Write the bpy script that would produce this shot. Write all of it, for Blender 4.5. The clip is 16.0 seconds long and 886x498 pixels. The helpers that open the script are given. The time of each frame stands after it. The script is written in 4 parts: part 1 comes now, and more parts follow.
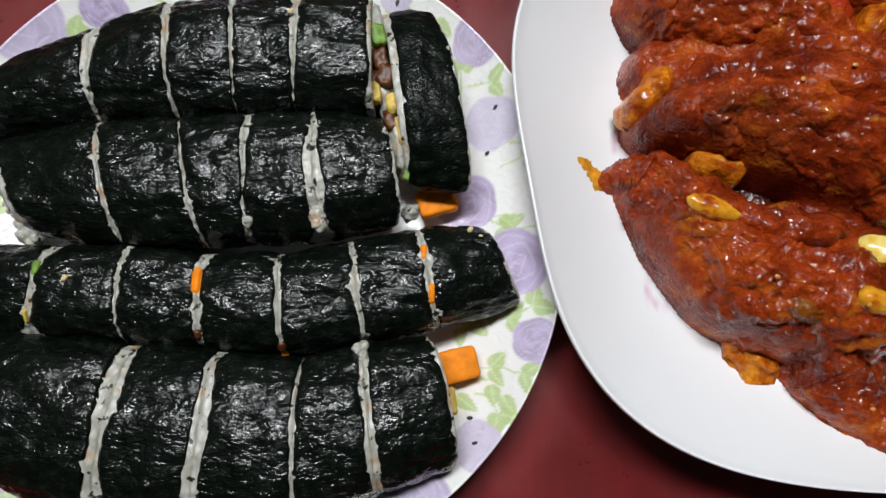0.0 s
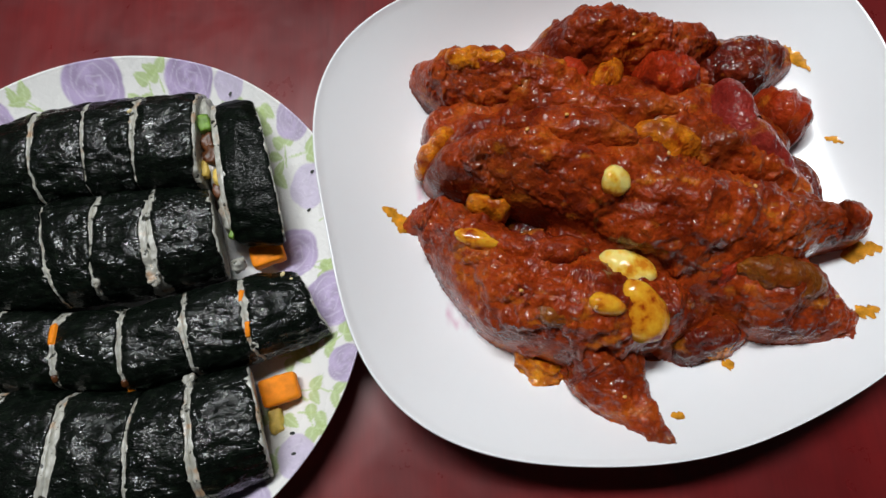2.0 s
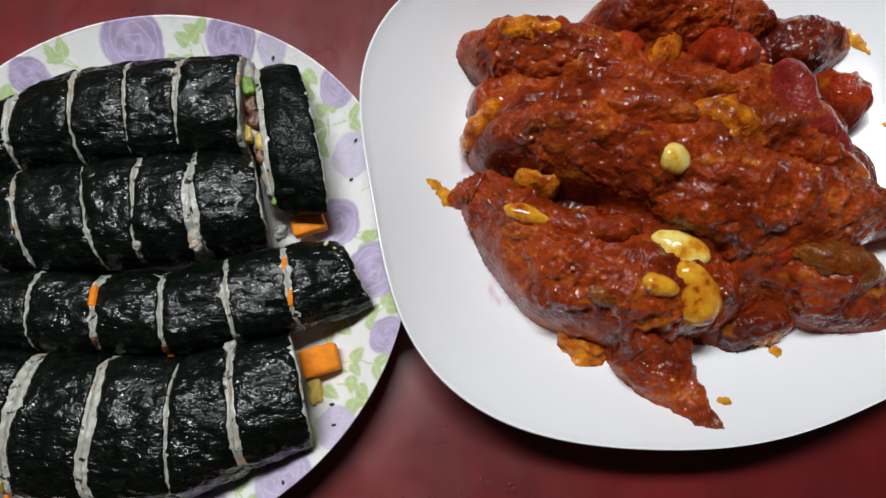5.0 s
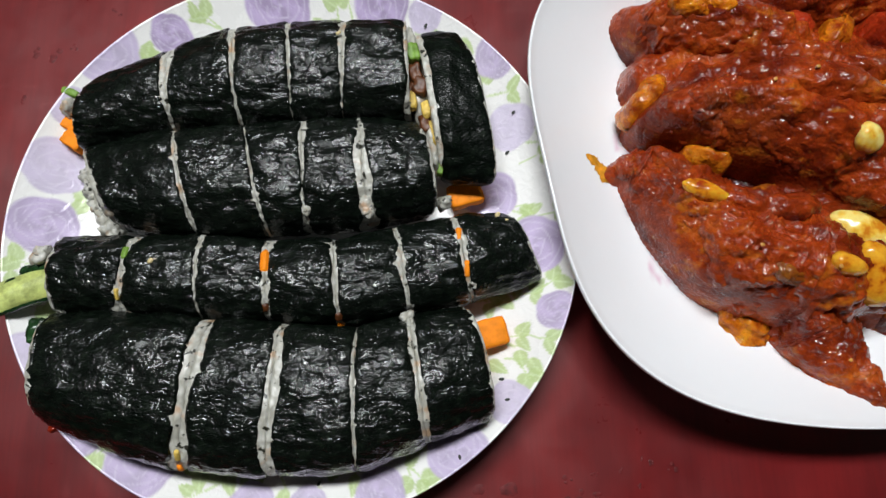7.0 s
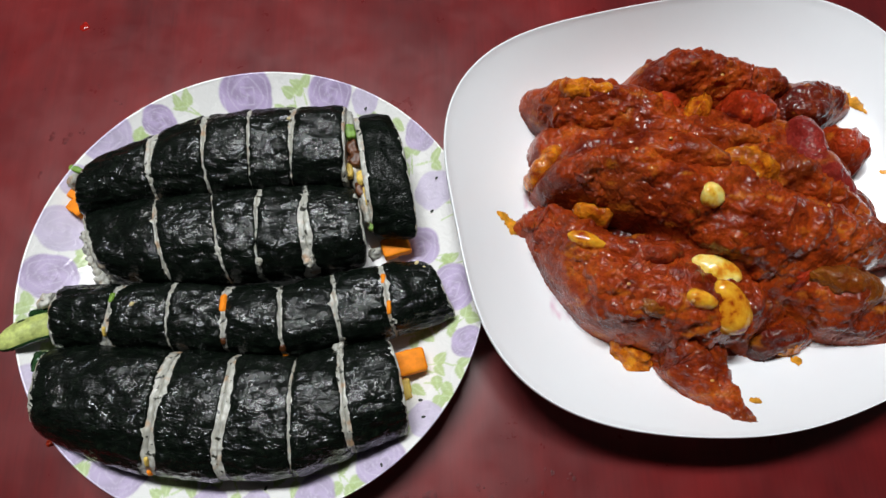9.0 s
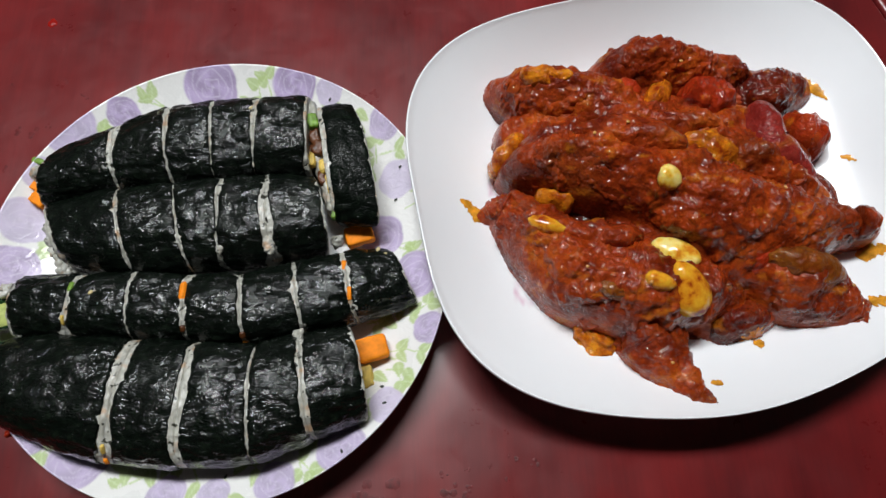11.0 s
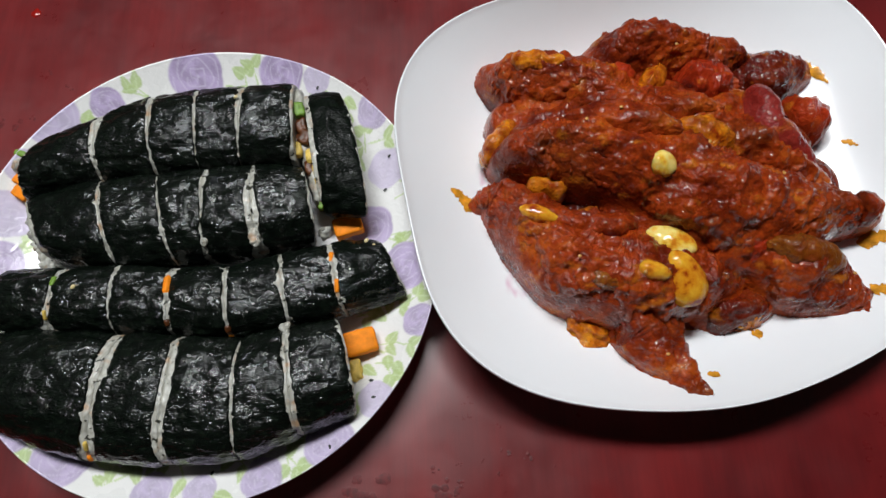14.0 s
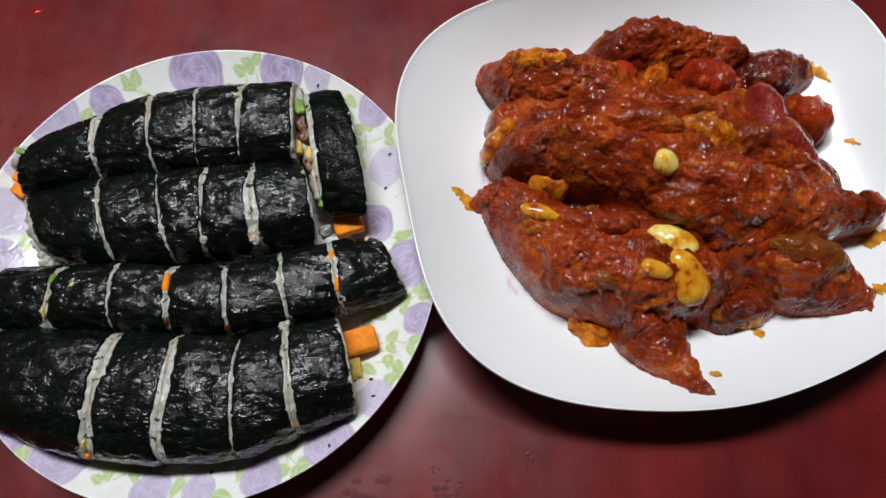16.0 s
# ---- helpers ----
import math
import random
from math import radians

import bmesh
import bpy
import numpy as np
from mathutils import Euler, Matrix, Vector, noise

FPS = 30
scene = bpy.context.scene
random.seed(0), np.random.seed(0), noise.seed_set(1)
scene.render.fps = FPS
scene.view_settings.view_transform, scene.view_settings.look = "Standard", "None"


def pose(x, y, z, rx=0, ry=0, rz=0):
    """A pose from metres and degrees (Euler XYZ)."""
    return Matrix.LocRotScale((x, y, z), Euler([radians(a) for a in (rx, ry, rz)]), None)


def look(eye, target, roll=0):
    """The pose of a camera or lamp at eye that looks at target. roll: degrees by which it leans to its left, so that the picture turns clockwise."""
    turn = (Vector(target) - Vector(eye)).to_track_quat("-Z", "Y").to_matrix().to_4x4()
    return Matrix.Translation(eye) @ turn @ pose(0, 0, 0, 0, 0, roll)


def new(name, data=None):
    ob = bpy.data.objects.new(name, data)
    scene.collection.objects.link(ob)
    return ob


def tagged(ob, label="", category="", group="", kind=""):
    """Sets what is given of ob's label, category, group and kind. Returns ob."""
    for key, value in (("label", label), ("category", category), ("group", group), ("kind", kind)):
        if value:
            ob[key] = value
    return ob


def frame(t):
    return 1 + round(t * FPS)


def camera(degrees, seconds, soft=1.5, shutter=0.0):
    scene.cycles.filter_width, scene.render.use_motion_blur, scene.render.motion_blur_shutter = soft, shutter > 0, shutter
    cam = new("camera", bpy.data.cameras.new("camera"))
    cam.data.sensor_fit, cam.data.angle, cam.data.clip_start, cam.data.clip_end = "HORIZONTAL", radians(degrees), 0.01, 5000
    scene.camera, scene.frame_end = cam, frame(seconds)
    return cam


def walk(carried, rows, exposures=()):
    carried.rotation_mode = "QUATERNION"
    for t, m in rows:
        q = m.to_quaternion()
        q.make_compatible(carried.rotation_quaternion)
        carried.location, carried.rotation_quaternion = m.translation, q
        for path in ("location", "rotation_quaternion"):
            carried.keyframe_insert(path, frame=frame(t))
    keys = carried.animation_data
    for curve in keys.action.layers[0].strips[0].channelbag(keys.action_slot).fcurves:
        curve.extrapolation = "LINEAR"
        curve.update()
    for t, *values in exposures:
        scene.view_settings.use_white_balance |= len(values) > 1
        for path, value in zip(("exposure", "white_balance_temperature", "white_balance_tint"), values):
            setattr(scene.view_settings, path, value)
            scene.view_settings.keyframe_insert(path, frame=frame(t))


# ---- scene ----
cam = camera(69.6, 16.0)
PATH = [
    (0, (0.0745, -0.0538, 0.2716), (0.0809, 0.0040, -0.0227), 6.58),
    (0.5, (0.0913, -0.0563, 0.2847), (0.0884, 0.0084, -0.0083), -3.85),
    (1, (0.1272, -0.0665, 0.3066), (0.1333, 0.0133, 0.0175), 1.07),
    (1.5, (0.1532, -0.0709, 0.3163), (0.1559, 0.0114, 0.0278), -2.18),
    (2, (0.1645, -0.0758, 0.3181), (0.1646, 0.0078, 0.0300), -4.38),
    (2.5, (0.1775, -0.0774, 0.3190), (0.1838, 0.0088, 0.0317), -1.16),
    (3, (0.1805, -0.0787, 0.3235), (0.1859, 0.0084, 0.0365), -0.98),
    (3.2, (0.1783, -0.0794, 0.3244), (0.1823, 0.0088, 0.0377), -1.27),
    (5.3, (0.1252, -0.0761, 0.3045), (0.1230, -0.0054, 0.0130), -3.47),
    (5.5, (0.1021, -0.0801, 0.2962), (0.1020, -0.0116, 0.0042), -0.76),
    (6, (0.0613, -0.0768, 0.2882), (0.0710, -0.0063, -0.0033), 7.81),
    (6.5, (0.0454, -0.0774, 0.2890), (0.0522, -0.0067, -0.0025), 5.30),
    (7, (0.0562, -0.0837, 0.3027), (0.0664, -0.0092, 0.0123), 6.70),
    (7.5, (0.0727, -0.1039, 0.3376), (0.0829, -0.0195, 0.0499), 5.01),
    (8, (0.0893, -0.1101, 0.3504), (0.0939, -0.0199, 0.0643), 0.14),
    (8.5, (0.0942, -0.1055, 0.3539), (0.1000, -0.0279, 0.0642), 2.54),
    (9, (0.1032, -0.1045, 0.3597), (0.1042, -0.0066, 0.0761), -1.04),
    (9.2, (0.1066, -0.1053, 0.3572), (0.1091, -0.0058, 0.0742), -0.72),
    (11.5, (0.1235, -0.1193, 0.3542), (0.1265, -0.0158, 0.0727), -0.70),
    (12, (0.1250, -0.1175, 0.3529), (0.1243, -0.0157, 0.0707), -2.88),
    (12.5, (0.1250, -0.1169, 0.3531), (0.1247, -0.0156, 0.0707), -2.76),
    (13, (0.1263, -0.1188, 0.3514), (0.1275, -0.0164, 0.0694), -2.27),
    (13.5, (0.1279, -0.1167, 0.3465), (0.1294, -0.0175, 0.0634), -1.82),
    (14, (0.1292, -0.1163, 0.3477), (0.1299, -0.0169, 0.0647), -2.28),
    (14.5, (0.1303, -0.1150, 0.3464), (0.1322, -0.0154, 0.0634), -1.57),
    (15, (0.1296, -0.1163, 0.3462), (0.1301, -0.0172, 0.0631), -2.29),
    (15.5, (0.1301, -0.1154, 0.3458), (0.1330, -0.0149, 0.0632), -0.80),
    (16, (0.1292, -0.1168, 0.3460), (0.1296, -0.0171, 0.0630), -2.31),
]
# the clip's camera brightens and darkens its picture a little on the way
EXPOSURES = [(0, -0.04), (0.5, 0.0), (1, -0.15), (1.5, -0.17), (2, -0.16), (3, -0.14), (5.3, -0.18), (5.5, -0.18), (6, 0.0), (6.5, 0.04), (7.5, 0.08), (8.5, 0.02), (9, 0.02), (11.5, -0.06), (13.5, -0.09), (16, -0.11)]
walk(cam, [(t, look(eye, target, roll)) for t, eye, target, roll in PATH], EXPOSURES)

# ---- light: an unseen closed room with one long ceiling lamp ----
world = bpy.data.worlds.new("world")
scene.world = world
world.use_nodes = True
world.node_tree.nodes["Background"].inputs[0].default_value = (0.5, 0.55, 0.6, 1)
world.node_tree.nodes["Background"].inputs[1].default_value = 0.05

LAMP = (-0.15, 0.55, 1.80)
lamp_data = bpy.data.lights.new("ceiling_light", "AREA")
lamp_data.shape, lamp_data.size, lamp_data.size_y, lamp_data.energy = "RECTANGLE", 0.95, 0.22, 40.3
lamp_data.color = (0.94, 0.978, 1.0)
lamp_light = new("lamp_light", lamp_data)
lamp_light.matrix_basis = look(LAMP, (LAMP[0], LAMP[1], 0))


# ---- materials ----
def material(name):
    m = bpy.data.materials.new(name)
    m.use_nodes = True
    nt = m.node_tree
    return m, nt, nt.nodes["Principled BSDF"]


def coords(nt, scale=(1, 1, 1), rot=(0, 0, 0)):
    tc, mp = nt.nodes.new("ShaderNodeTexCoord"), nt.nodes.new("ShaderNodeMapping")
    mp.inputs["Scale"].default_value, mp.inputs["Rotation"].default_value = scale, rot
    nt.links.new(tc.outputs["Object"], mp.inputs["Vector"])
    return mp.outputs["Vector"]


def tex_noise(nt, vec, scale, detail=4, rough=0.6, dist=0.0):
    n = nt.nodes.new("ShaderNodeTexNoise")
    n.inputs["Scale"].default_value, n.inputs["Detail"].default_value = scale, detail
    n.inputs["Roughness"].default_value, n.inputs["Distortion"].default_value = rough, dist
    nt.links.new(vec, n.inputs["Vector"])
    return n.outputs["Fac"]


def tex_cells(nt, vec, scale, feature="F1"):
    n = nt.nodes.new("ShaderNodeTexVoronoi")
    n.feature = feature
    n.inputs["Scale"].default_value = scale
    nt.links.new(vec, n.inputs["Vector"])
    return n.outputs["Distance"]


def ramp(nt, fac, stops):
    r = nt.nodes.new("ShaderNodeValToRGB")
    el = r.color_ramp.elements
    while len(el) < len(stops):
        el.new(0.5)
    for e, (p, c) in zip(el, stops):
        e.position = p
        e.color = (*c, 1) if len(c) == 3 else (c[0], c[0], c[0], 1)
    nt.links.new(fac, r.inputs["Fac"])
    return r.outputs["Color"]


def mixc(nt, fac, a, b, mode="MIX"):
    m = nt.nodes.new("ShaderNodeMix")
    m.data_type, m.blend_type = "RGBA", mode
    for sock, v in ((m.inputs[0], fac), (m.inputs[6], a), (m.inputs[7], b)):
        if isinstance(v, (int, float)):
            sock.default_value = v
        elif isinstance(v, tuple):
            sock.default_value = (*v, 1)
        else:
            nt.links.new(v, sock)
    return m.outputs[2]


def bump(nt, bsdf, height, strength, distance, below=None):
    b = nt.nodes.new("ShaderNodeBump")
    b.inputs["Strength"].default_value, b.inputs["Distance"].default_value = strength, distance
    nt.links.new(height, b.inputs["Height"])
    if below is not None:
        nt.links.new(below, b.inputs["Normal"])
    nt.links.new(b.outputs["Normal"], bsdf.inputs["Normal"])
    return b.outputs["Normal"]


def simple(name, col, rough=0.5, var=0.15, scale=200.0, bumpd=0.0, metal=0.0, coat=0.0, sss=0.0):
    m, nt, b = material(name)
    v = coords(nt)
    n = tex_noise(nt, v, scale, 5)
    dark = tuple(c * (1 - var * 2) for c in col)
    light = tuple(min(1, c * (1 + var)) for c in col)
    nt.links.new(ramp(nt, n, [(0.3, dark), (0.7, light)]), b.inputs["Base Color"])
    b.inputs["Roughness"].default_value, b.inputs["Metallic"].default_value = rough, metal
    b.inputs["Coat Weight"].default_value, b.inputs["Coat Roughness"].default_value = coat, 0.12
    if sss:
        b.inputs["Subsurface Weight"].default_value = sss
        b.inputs["Subsurface Radius"].default_value = (0.003, 0.002, 0.001)
        b.inputs["Subsurface Scale"].default_value = 1.0
    if bumpd:
        bump(nt, b, n, 0.6, bumpd)
    return m


def wood_material():
    m, nt, b = material("lacquered_red_wood")
    v = coords(nt, (1, 0.045, 1))
    fine = tex_noise(nt, v, 420, 6, 0.7)
    broad = tex_noise(nt, coords(nt, (1, 0.12, 1)), 28, 4, 0.6, 0.6)
    cloud = tex_noise(nt, coords(nt, (1, 0.6, 1)), 12, 5, 0.62)
    c1 = ramp(nt, broad, [(0.3, (0.095, 0.0060, 0.0075)), (0.7, (0.185, 0.0120, 0.0130))])
    c2 = ramp(nt, fine, [(0.35, (0.45,)), (0.62, (1.0,))])
    c = mixc(nt, 0.55, c1, c2, "MULTIPLY")
    c = mixc(nt, 0.45, c, ramp(nt, cloud, [(0.35, (0.070, 0.006, 0.0075)), (0.65, (0.24, 0.014, 0.014))]))
    nt.links.new(c, b.inputs["Base Color"])
    smear = tex_noise(nt, coords(nt), 30, 6, 0.7)
    r = ramp(nt, smear, [(0.35, (0.27,)), (0.7, (0.44,))])
    nt.links.new(r, b.inputs["Roughness"])
    b.inputs["Coat Weight"].default_value, b.inputs["Coat Roughness"].default_value = 0.85, 0.26
    bump(nt, b, fine, 0.10, 0.0003)
    return m


def nori_material(name, oil):
    m, nt, b = material(name)
    v = coords(nt)
    n1 = tex_noise(nt, coords(nt, (0.5, 1, 1)), 480, 2, 0.55, 0.7)
    n2 = tex_noise(nt, coords(nt, (0.6, 1, 1)), 1000, 1, 0.5, 0.4)
    tone = tex_noise(nt, v, 260, 6, 0.65)
    col = ramp(nt, tone, [(0.3, (0.0009, 0.0015, 0.0010)), (0.55, (0.0024, 0.0045, 0.0028)), (0.8, (0.010, 0.016, 0.009))])
    nt.links.new(col, b.inputs["Base Color"])
    nt.links.new(ramp(nt, tex_noise(nt, v, 140, 4), [(0.35, (0.34,)), (0.7, (0.52,))]), b.inputs["Roughness"])
    b.inputs["Specular IOR Level"].default_value = 0.06
    first = bump(nt, b, n1, 1.0, 0.00040 + 0.00028 * oil)
    second = bump(nt, b, n2, 1.0, 0.00030, first)
    nt.links.new(second, b.inputs["Coat Normal"])
    oily = tex_noise(nt, v, 120, 4, 0.65)
    nt.links.new(ramp(nt, oily, [(0.36, (0.13 * oil,)), (0.58, (oil,))]), b.inputs["Coat Weight"])
    b.inputs["Coat IOR"].default_value = 1.44
    b.inputs["Coat Roughness"].default_value = 0.065
    return m


def rice_material():
    m, nt, b = material("cooked_rice")
    v = coords(nt)
    grain = tex_cells(nt, coords(nt, (1, 0.6, 1)), 480)
    fleck = tex_noise(nt, v, 300, 3, 0.5)
    stain = tex_noise(nt, v, 130, 3, 0.5)
    c = ramp(nt, grain, [(0.0, (0.58, 0.58, 0.53)), (0.75, (0.36, 0.35, 0.30))])
    c = mixc(nt, ramp(nt, stain, [(0.56, (0.0,)), (0.68, (0.6,))]), c, (0.42, 0.20, 0.06))
    c = mixc(nt, ramp(nt, fleck, [(0.615, (0.0,)), (0.65, (1.0,))]), c, (0.02, 0.02, 0.012))
    nt.links.new(c, b.inputs["Base Color"])
    b.inputs["Roughness"].default_value = 0.38
    b.inputs["Subsurface Weight"].default_value = 0.2
    b.inputs["Subsurface Radius"].default_value = (0.002, 0.0018, 0.0014)
    b.inputs["Subsurface Scale"].default_value = 1.0
    bump(nt, b, grain, 0.7, 0.0005)
    return m


def sauce_material(name, deep, mid, bright, rough=0.23, spots=0.6, patch=45):
    m, nt, b = material(name)
    v = coords(nt)
    big = tex_noise(nt, v, patch, 5, 0.6, 0.3)
    small = tex_noise(nt, v, 330, 5, 0.65)
    c = ramp(nt, big, [(0.34, deep), (0.55, mid), (0.78, bright)])
    c = mixc(nt, ramp(nt, tex_noise(nt, v, 26, 3, 0.55), [(0.54, (0.0,)), (0.66, (0.5,))]), c, tuple(q * 0.55 + e for q, e in zip(mid, (0.02, 0.018, 0.004))))
    c = mixc(nt, ramp(nt, small, [(0.33, (0.6,)), (0.52, (0.0,))]), c, deep)
    c = mixc(nt, ramp(nt, tex_noise(nt, coords(nt, (0.7, 1.2, 1), (0, 0, 0.45)), 85, 4, 0.6), [(0.585, (0.0,)), (0.70, (spots,))]), c, (0.52, 0.16, 0.012))
    nt.links.new(c, b.inputs["Base Color"])
    nt.links.new(ramp(nt, tex_noise(nt, v, 90, 4), [(0.3, (rough * 0.9,)), (0.7, (rough * 2.0,))]), b.inputs["Roughness"])
    b.inputs["Specular IOR Level"].default_value = 0.12
    wet = tex_noise(nt, v, 80, 3, 0.6)
    nt.links.new(ramp(nt, wet, [(0.36, (0.12,)), (0.60, (0.85,))]), b.inputs["Coat Weight"])
    b.inputs["Coat IOR"].default_value = 1.42
    b.inputs["Coat Roughness"].default_value = 0.065
    b.inputs["Subsurface Weight"].default_value = 0.12
    b.inputs["Subsurface Radius"].default_value = (0.003, 0.0008, 0.0004)
    b.inputs["Subsurface Scale"].default_value = 1.0
    first = bump(nt, b, tex_noise(nt, v, 330, 1, 0.5, 0.6), 1.0, 0.0008)
    second = bump(nt, b, tex_noise(nt, v, 760, 1, 0.5), 1.0, 0.00036, first)
    nt.links.new(second, b.inputs["Coat Normal"])
    return m


def printed_ceramic(name, rough=0.12, emboss=0.0):
    """White glaze; the print comes from the colour attribute of the mesh."""
    m, nt, b = material(name)
    a = nt.nodes.new("ShaderNodeAttribute")
    a.attribute_name = "print"
    n = tex_noise(nt, coords(nt), 60, 4)
    c = mixc(nt, 0.025, a.outputs["Color"], ramp(nt, n, [(0.3, (0.6, 0.6, 0.6)), (0.7, (1, 1, 1))]), "MULTIPLY")
    nt.links.new(c, b.inputs["Base Color"])
    nt.links.new(ramp(nt, n, [(0.3, (rough,)), (0.7, (rough * (1.8 if emboss else 1.1),))]), b.inputs["Roughness"])
    low = bump(nt, b, tex_noise(nt, coords(nt), 35, 2), 0.08, 0.0006)
    if emboss:
        bump(nt, b, tex_noise(nt, coords(nt), 210, 2, 0.5, 1.2), 0.6, emboss, low)
    return m


WOOD = wood_material()
NORI = nori_material("roasted_seaweed", 1.0)
NORI_DRY = nori_material("dry_roasted_seaweed", 0.16)
RICE = rice_material()
PLATE = printed_ceramic("printed_melamine", 0.20, 0.0005)
PORCELAIN = printed_ceramic("white_porcelain", 0.18)
SAUCE = sauce_material("chilli_sauce_meat", (0.100, 0.0080, 0.0018), (0.310, 0.0390, 0.0048), (0.490, 0.1100, 0.0090))
SAUCE_DARK = sauce_material("dark_chilli_sauce_meat", (0.060, 0.0055, 0.0022), (0.130, 0.013, 0.0040), (0.22, 0.035, 0.006), 0.18)
SAUCE_RED = sauce_material("sauced_tomato", (0.19, 0.013, 0.003), (0.37, 0.030, 0.006), (0.48, 0.080, 0.012), 0.24, 0.5)
SAUCE_ORANGE = sauce_material("sauced_potato", (0.22, 0.020, 0.002), (0.60, 0.170, 0.006), (0.76, 0.36, 0.020), 0.2, 0.7, 120)
CHILLI = sauce_material("red_chilli_skin", (0.16, 0.012, 0.009), (0.28, 0.026, 0.018), (0.36, 0.06, 0.03), 0.24, 0.35)
def garlic_material(name, pale, mid, stained):
    m, nt, b = material(name)
    v = coords(nt)
    nt.links.new(ramp(nt, tex_noise(nt, v, 110, 3), [(0.38, pale), (0.52, mid), (0.62, stained)]), b.inputs["Base Color"])
    b.inputs["Roughness"].default_value = 0.16
    b.inputs["Subsurface Weight"].default_value = 0.25
    b.inputs["Subsurface Radius"].default_value = (0.004, 0.002, 0.0006)
    b.inputs["Subsurface Scale"].default_value = 1.0
    bump(nt, b, tex_noise(nt, v, 200, 2), 0.5, 0.0005)
    return m


GARLIC = garlic_material("stewed_garlic", (0.74, 0.38, 0.025), (0.62, 0.22, 0.010), (0.30, 0.035, 0.004))
GARLIC_PALE = garlic_material("pale_garlic", (0.84, 0.66, 0.20), (0.78, 0.46, 0.05), (0.60, 0.20, 0.012))
OLIVE = sauce_material("olive_brown_skin", (0.14, 0.020, 0.003), (0.22, 0.062, 0.005), (0.30, 0.120, 0.012), 0.25, 0.3)
GREEN = sauce_material("green_chilli_skin", (0.10, 0.030, 0.003), (0.17, 0.105, 0.008), (0.24, 0.19, 0.02), 0.2, 0.4)
CARROT = simple("carrot", (0.88, 0.25, 0.005), 0.65, 0.10, 220, 0.0002)
CARROT.node_tree.nodes["Principled BSDF"].inputs["Specular IOR Level"].default_value = 0.25
EGG = simple("egg_strip", (0.72, 0.50, 0.10), 0.6, 0.15, 240, 0.0006)
BURDOCK = simple("brown_burdock", (0.115, 0.034, 0.007), 0.45, 0.3, 240, 0.0005)
CUCUMBER_SKIN = simple("cucumber_skin", (0.012, 0.045, 0.012), 0.25, 0.5, 150, 0.0005, coat=0.3)
CUCUMBER = simple("cucumber_flesh", (0.46, 0.52, 0.16), 0.3, 0.34, 170, 0.0006, sss=0.1)
LEAF_GREEN = simple("green_onion", (0.16, 0.30, 0.03), 0.55, 0.25, 220, 0.0004)
OIL = simple("chilli_oil", (0.70, 0.30, 0.025), 0.15, 0.32, 190)
DROP = simple("fresh_red_sauce", (0.34, 0.012, 0.008), 0.15, 0.15, 300)
STAIN = simple("dried_red_sauce", (0.125, 0.007, 0.008), 0.45, 0.3, 320)
STAIN.node_tree.nodes["Principled BSDF"].inputs["Specular IOR Level"].default_value = 0.30
SESAME = simple("sesame_seed", (0.62, 0.50, 0.25), 0.4, 0.1, 300)
SEED = simple("chilli_seed", (0.55, 0.26, 0.05), 0.3, 0.1, 300)
CRUMB = simple("seaweed_crumb", (0.012, 0.016, 0.010), 0.5, 0.2, 300)
# wall and ceiling tones kept low so little light bounces back
PAINT = simple("wall_paint", (0.11, 0.10, 0.095), 0.8, 0.03, 14, 0.0004)
CEIL = simple("ceiling_paint", (0.28, 0.28, 0.28), 0.85, 0.02, 14, 0.0004)
FLOOR = simple("floor_vinyl", (0.10, 0.07, 0.045), 0.4, 0.15, 9, 0.0004)
LAMPWHITE = simple("lamp_housing", (0.8, 0.8, 0.8), 0.4, 0.02, 30)
GLOW, _nt, _b = material("lamp_diffuser")
_b.inputs["Emission Color"].default_value = (1, 0.985, 0.96, 1)
_b.inputs["Emission Strength"].default_value = 6.0


# ---- mesh helpers ----
def link(name, verts, faces, mat, parent=None, label="", smooth=True):
    me = bpy.data.meshes.new(name)
    me.from_pydata([tuple(map(float, v)) for v in verts], [], [tuple(map(int, f)) for f in faces])
    me.validate()
    bm = bmesh.new()
    bm.from_mesh(me)
    bmesh.ops.recalc_face_normals(bm, faces=bm.faces)
    for f in bm.faces:
        f.smooth = smooth
    bm.to_mesh(me)
    bm.free()
    me.materials.append(mat)
    ob = new(name, me)
    if parent is not None:
        ob.parent = parent
        # keep the parts where they were modelled, in world metres
        ob.matrix_parent_inverse = parent.matrix_basis.inverted()
    if label:
        ob["label"] = label
    return ob


def base(name, x, y, z):
    ob = new(name)
    ob.matrix_basis = Matrix.Translation((x, y, z))
    ob.empty_display_size = 0.01
    return ob


def boxmesh(lo, hi, m=None, bevel=0.0):
    bm = bmesh.new()
    bmesh.ops.create_cube(bm, size=1)
    for v in bm.verts:
        v.co = Vector([lo[i] + (v.co[i] + 0.5) * (hi[i] - lo[i]) for i in range(3)])
    if bevel:
        bmesh.ops.bevel(bm, geom=bm.edges[:], offset=bevel, segments=3, affect="EDGES", profile=0.5)
    if m is not None:
        bm.transform(m)
    vs = [v.co.copy() for v in bm.verts]
    fs = [[v.index for v in f.verts] for f in bm.faces]
    bm.free()
    return vs, fs


def grid_faces(n, k, close=True):
    """Faces of n rings with k points each."""
    fs = []
    for i in range(n - 1):
        for j in range(k if close else k - 1):
            a, b = i * k + j, i * k + (j + 1) % k
            fs.append((a, b, b + k, a + k))
    return fs


def fbm(p, scale, octaves=3):
    return noise.fractal(Vector(p) * scale, 0.9, 2.1, octaves, noise_basis="PERLIN_ORIGINAL")


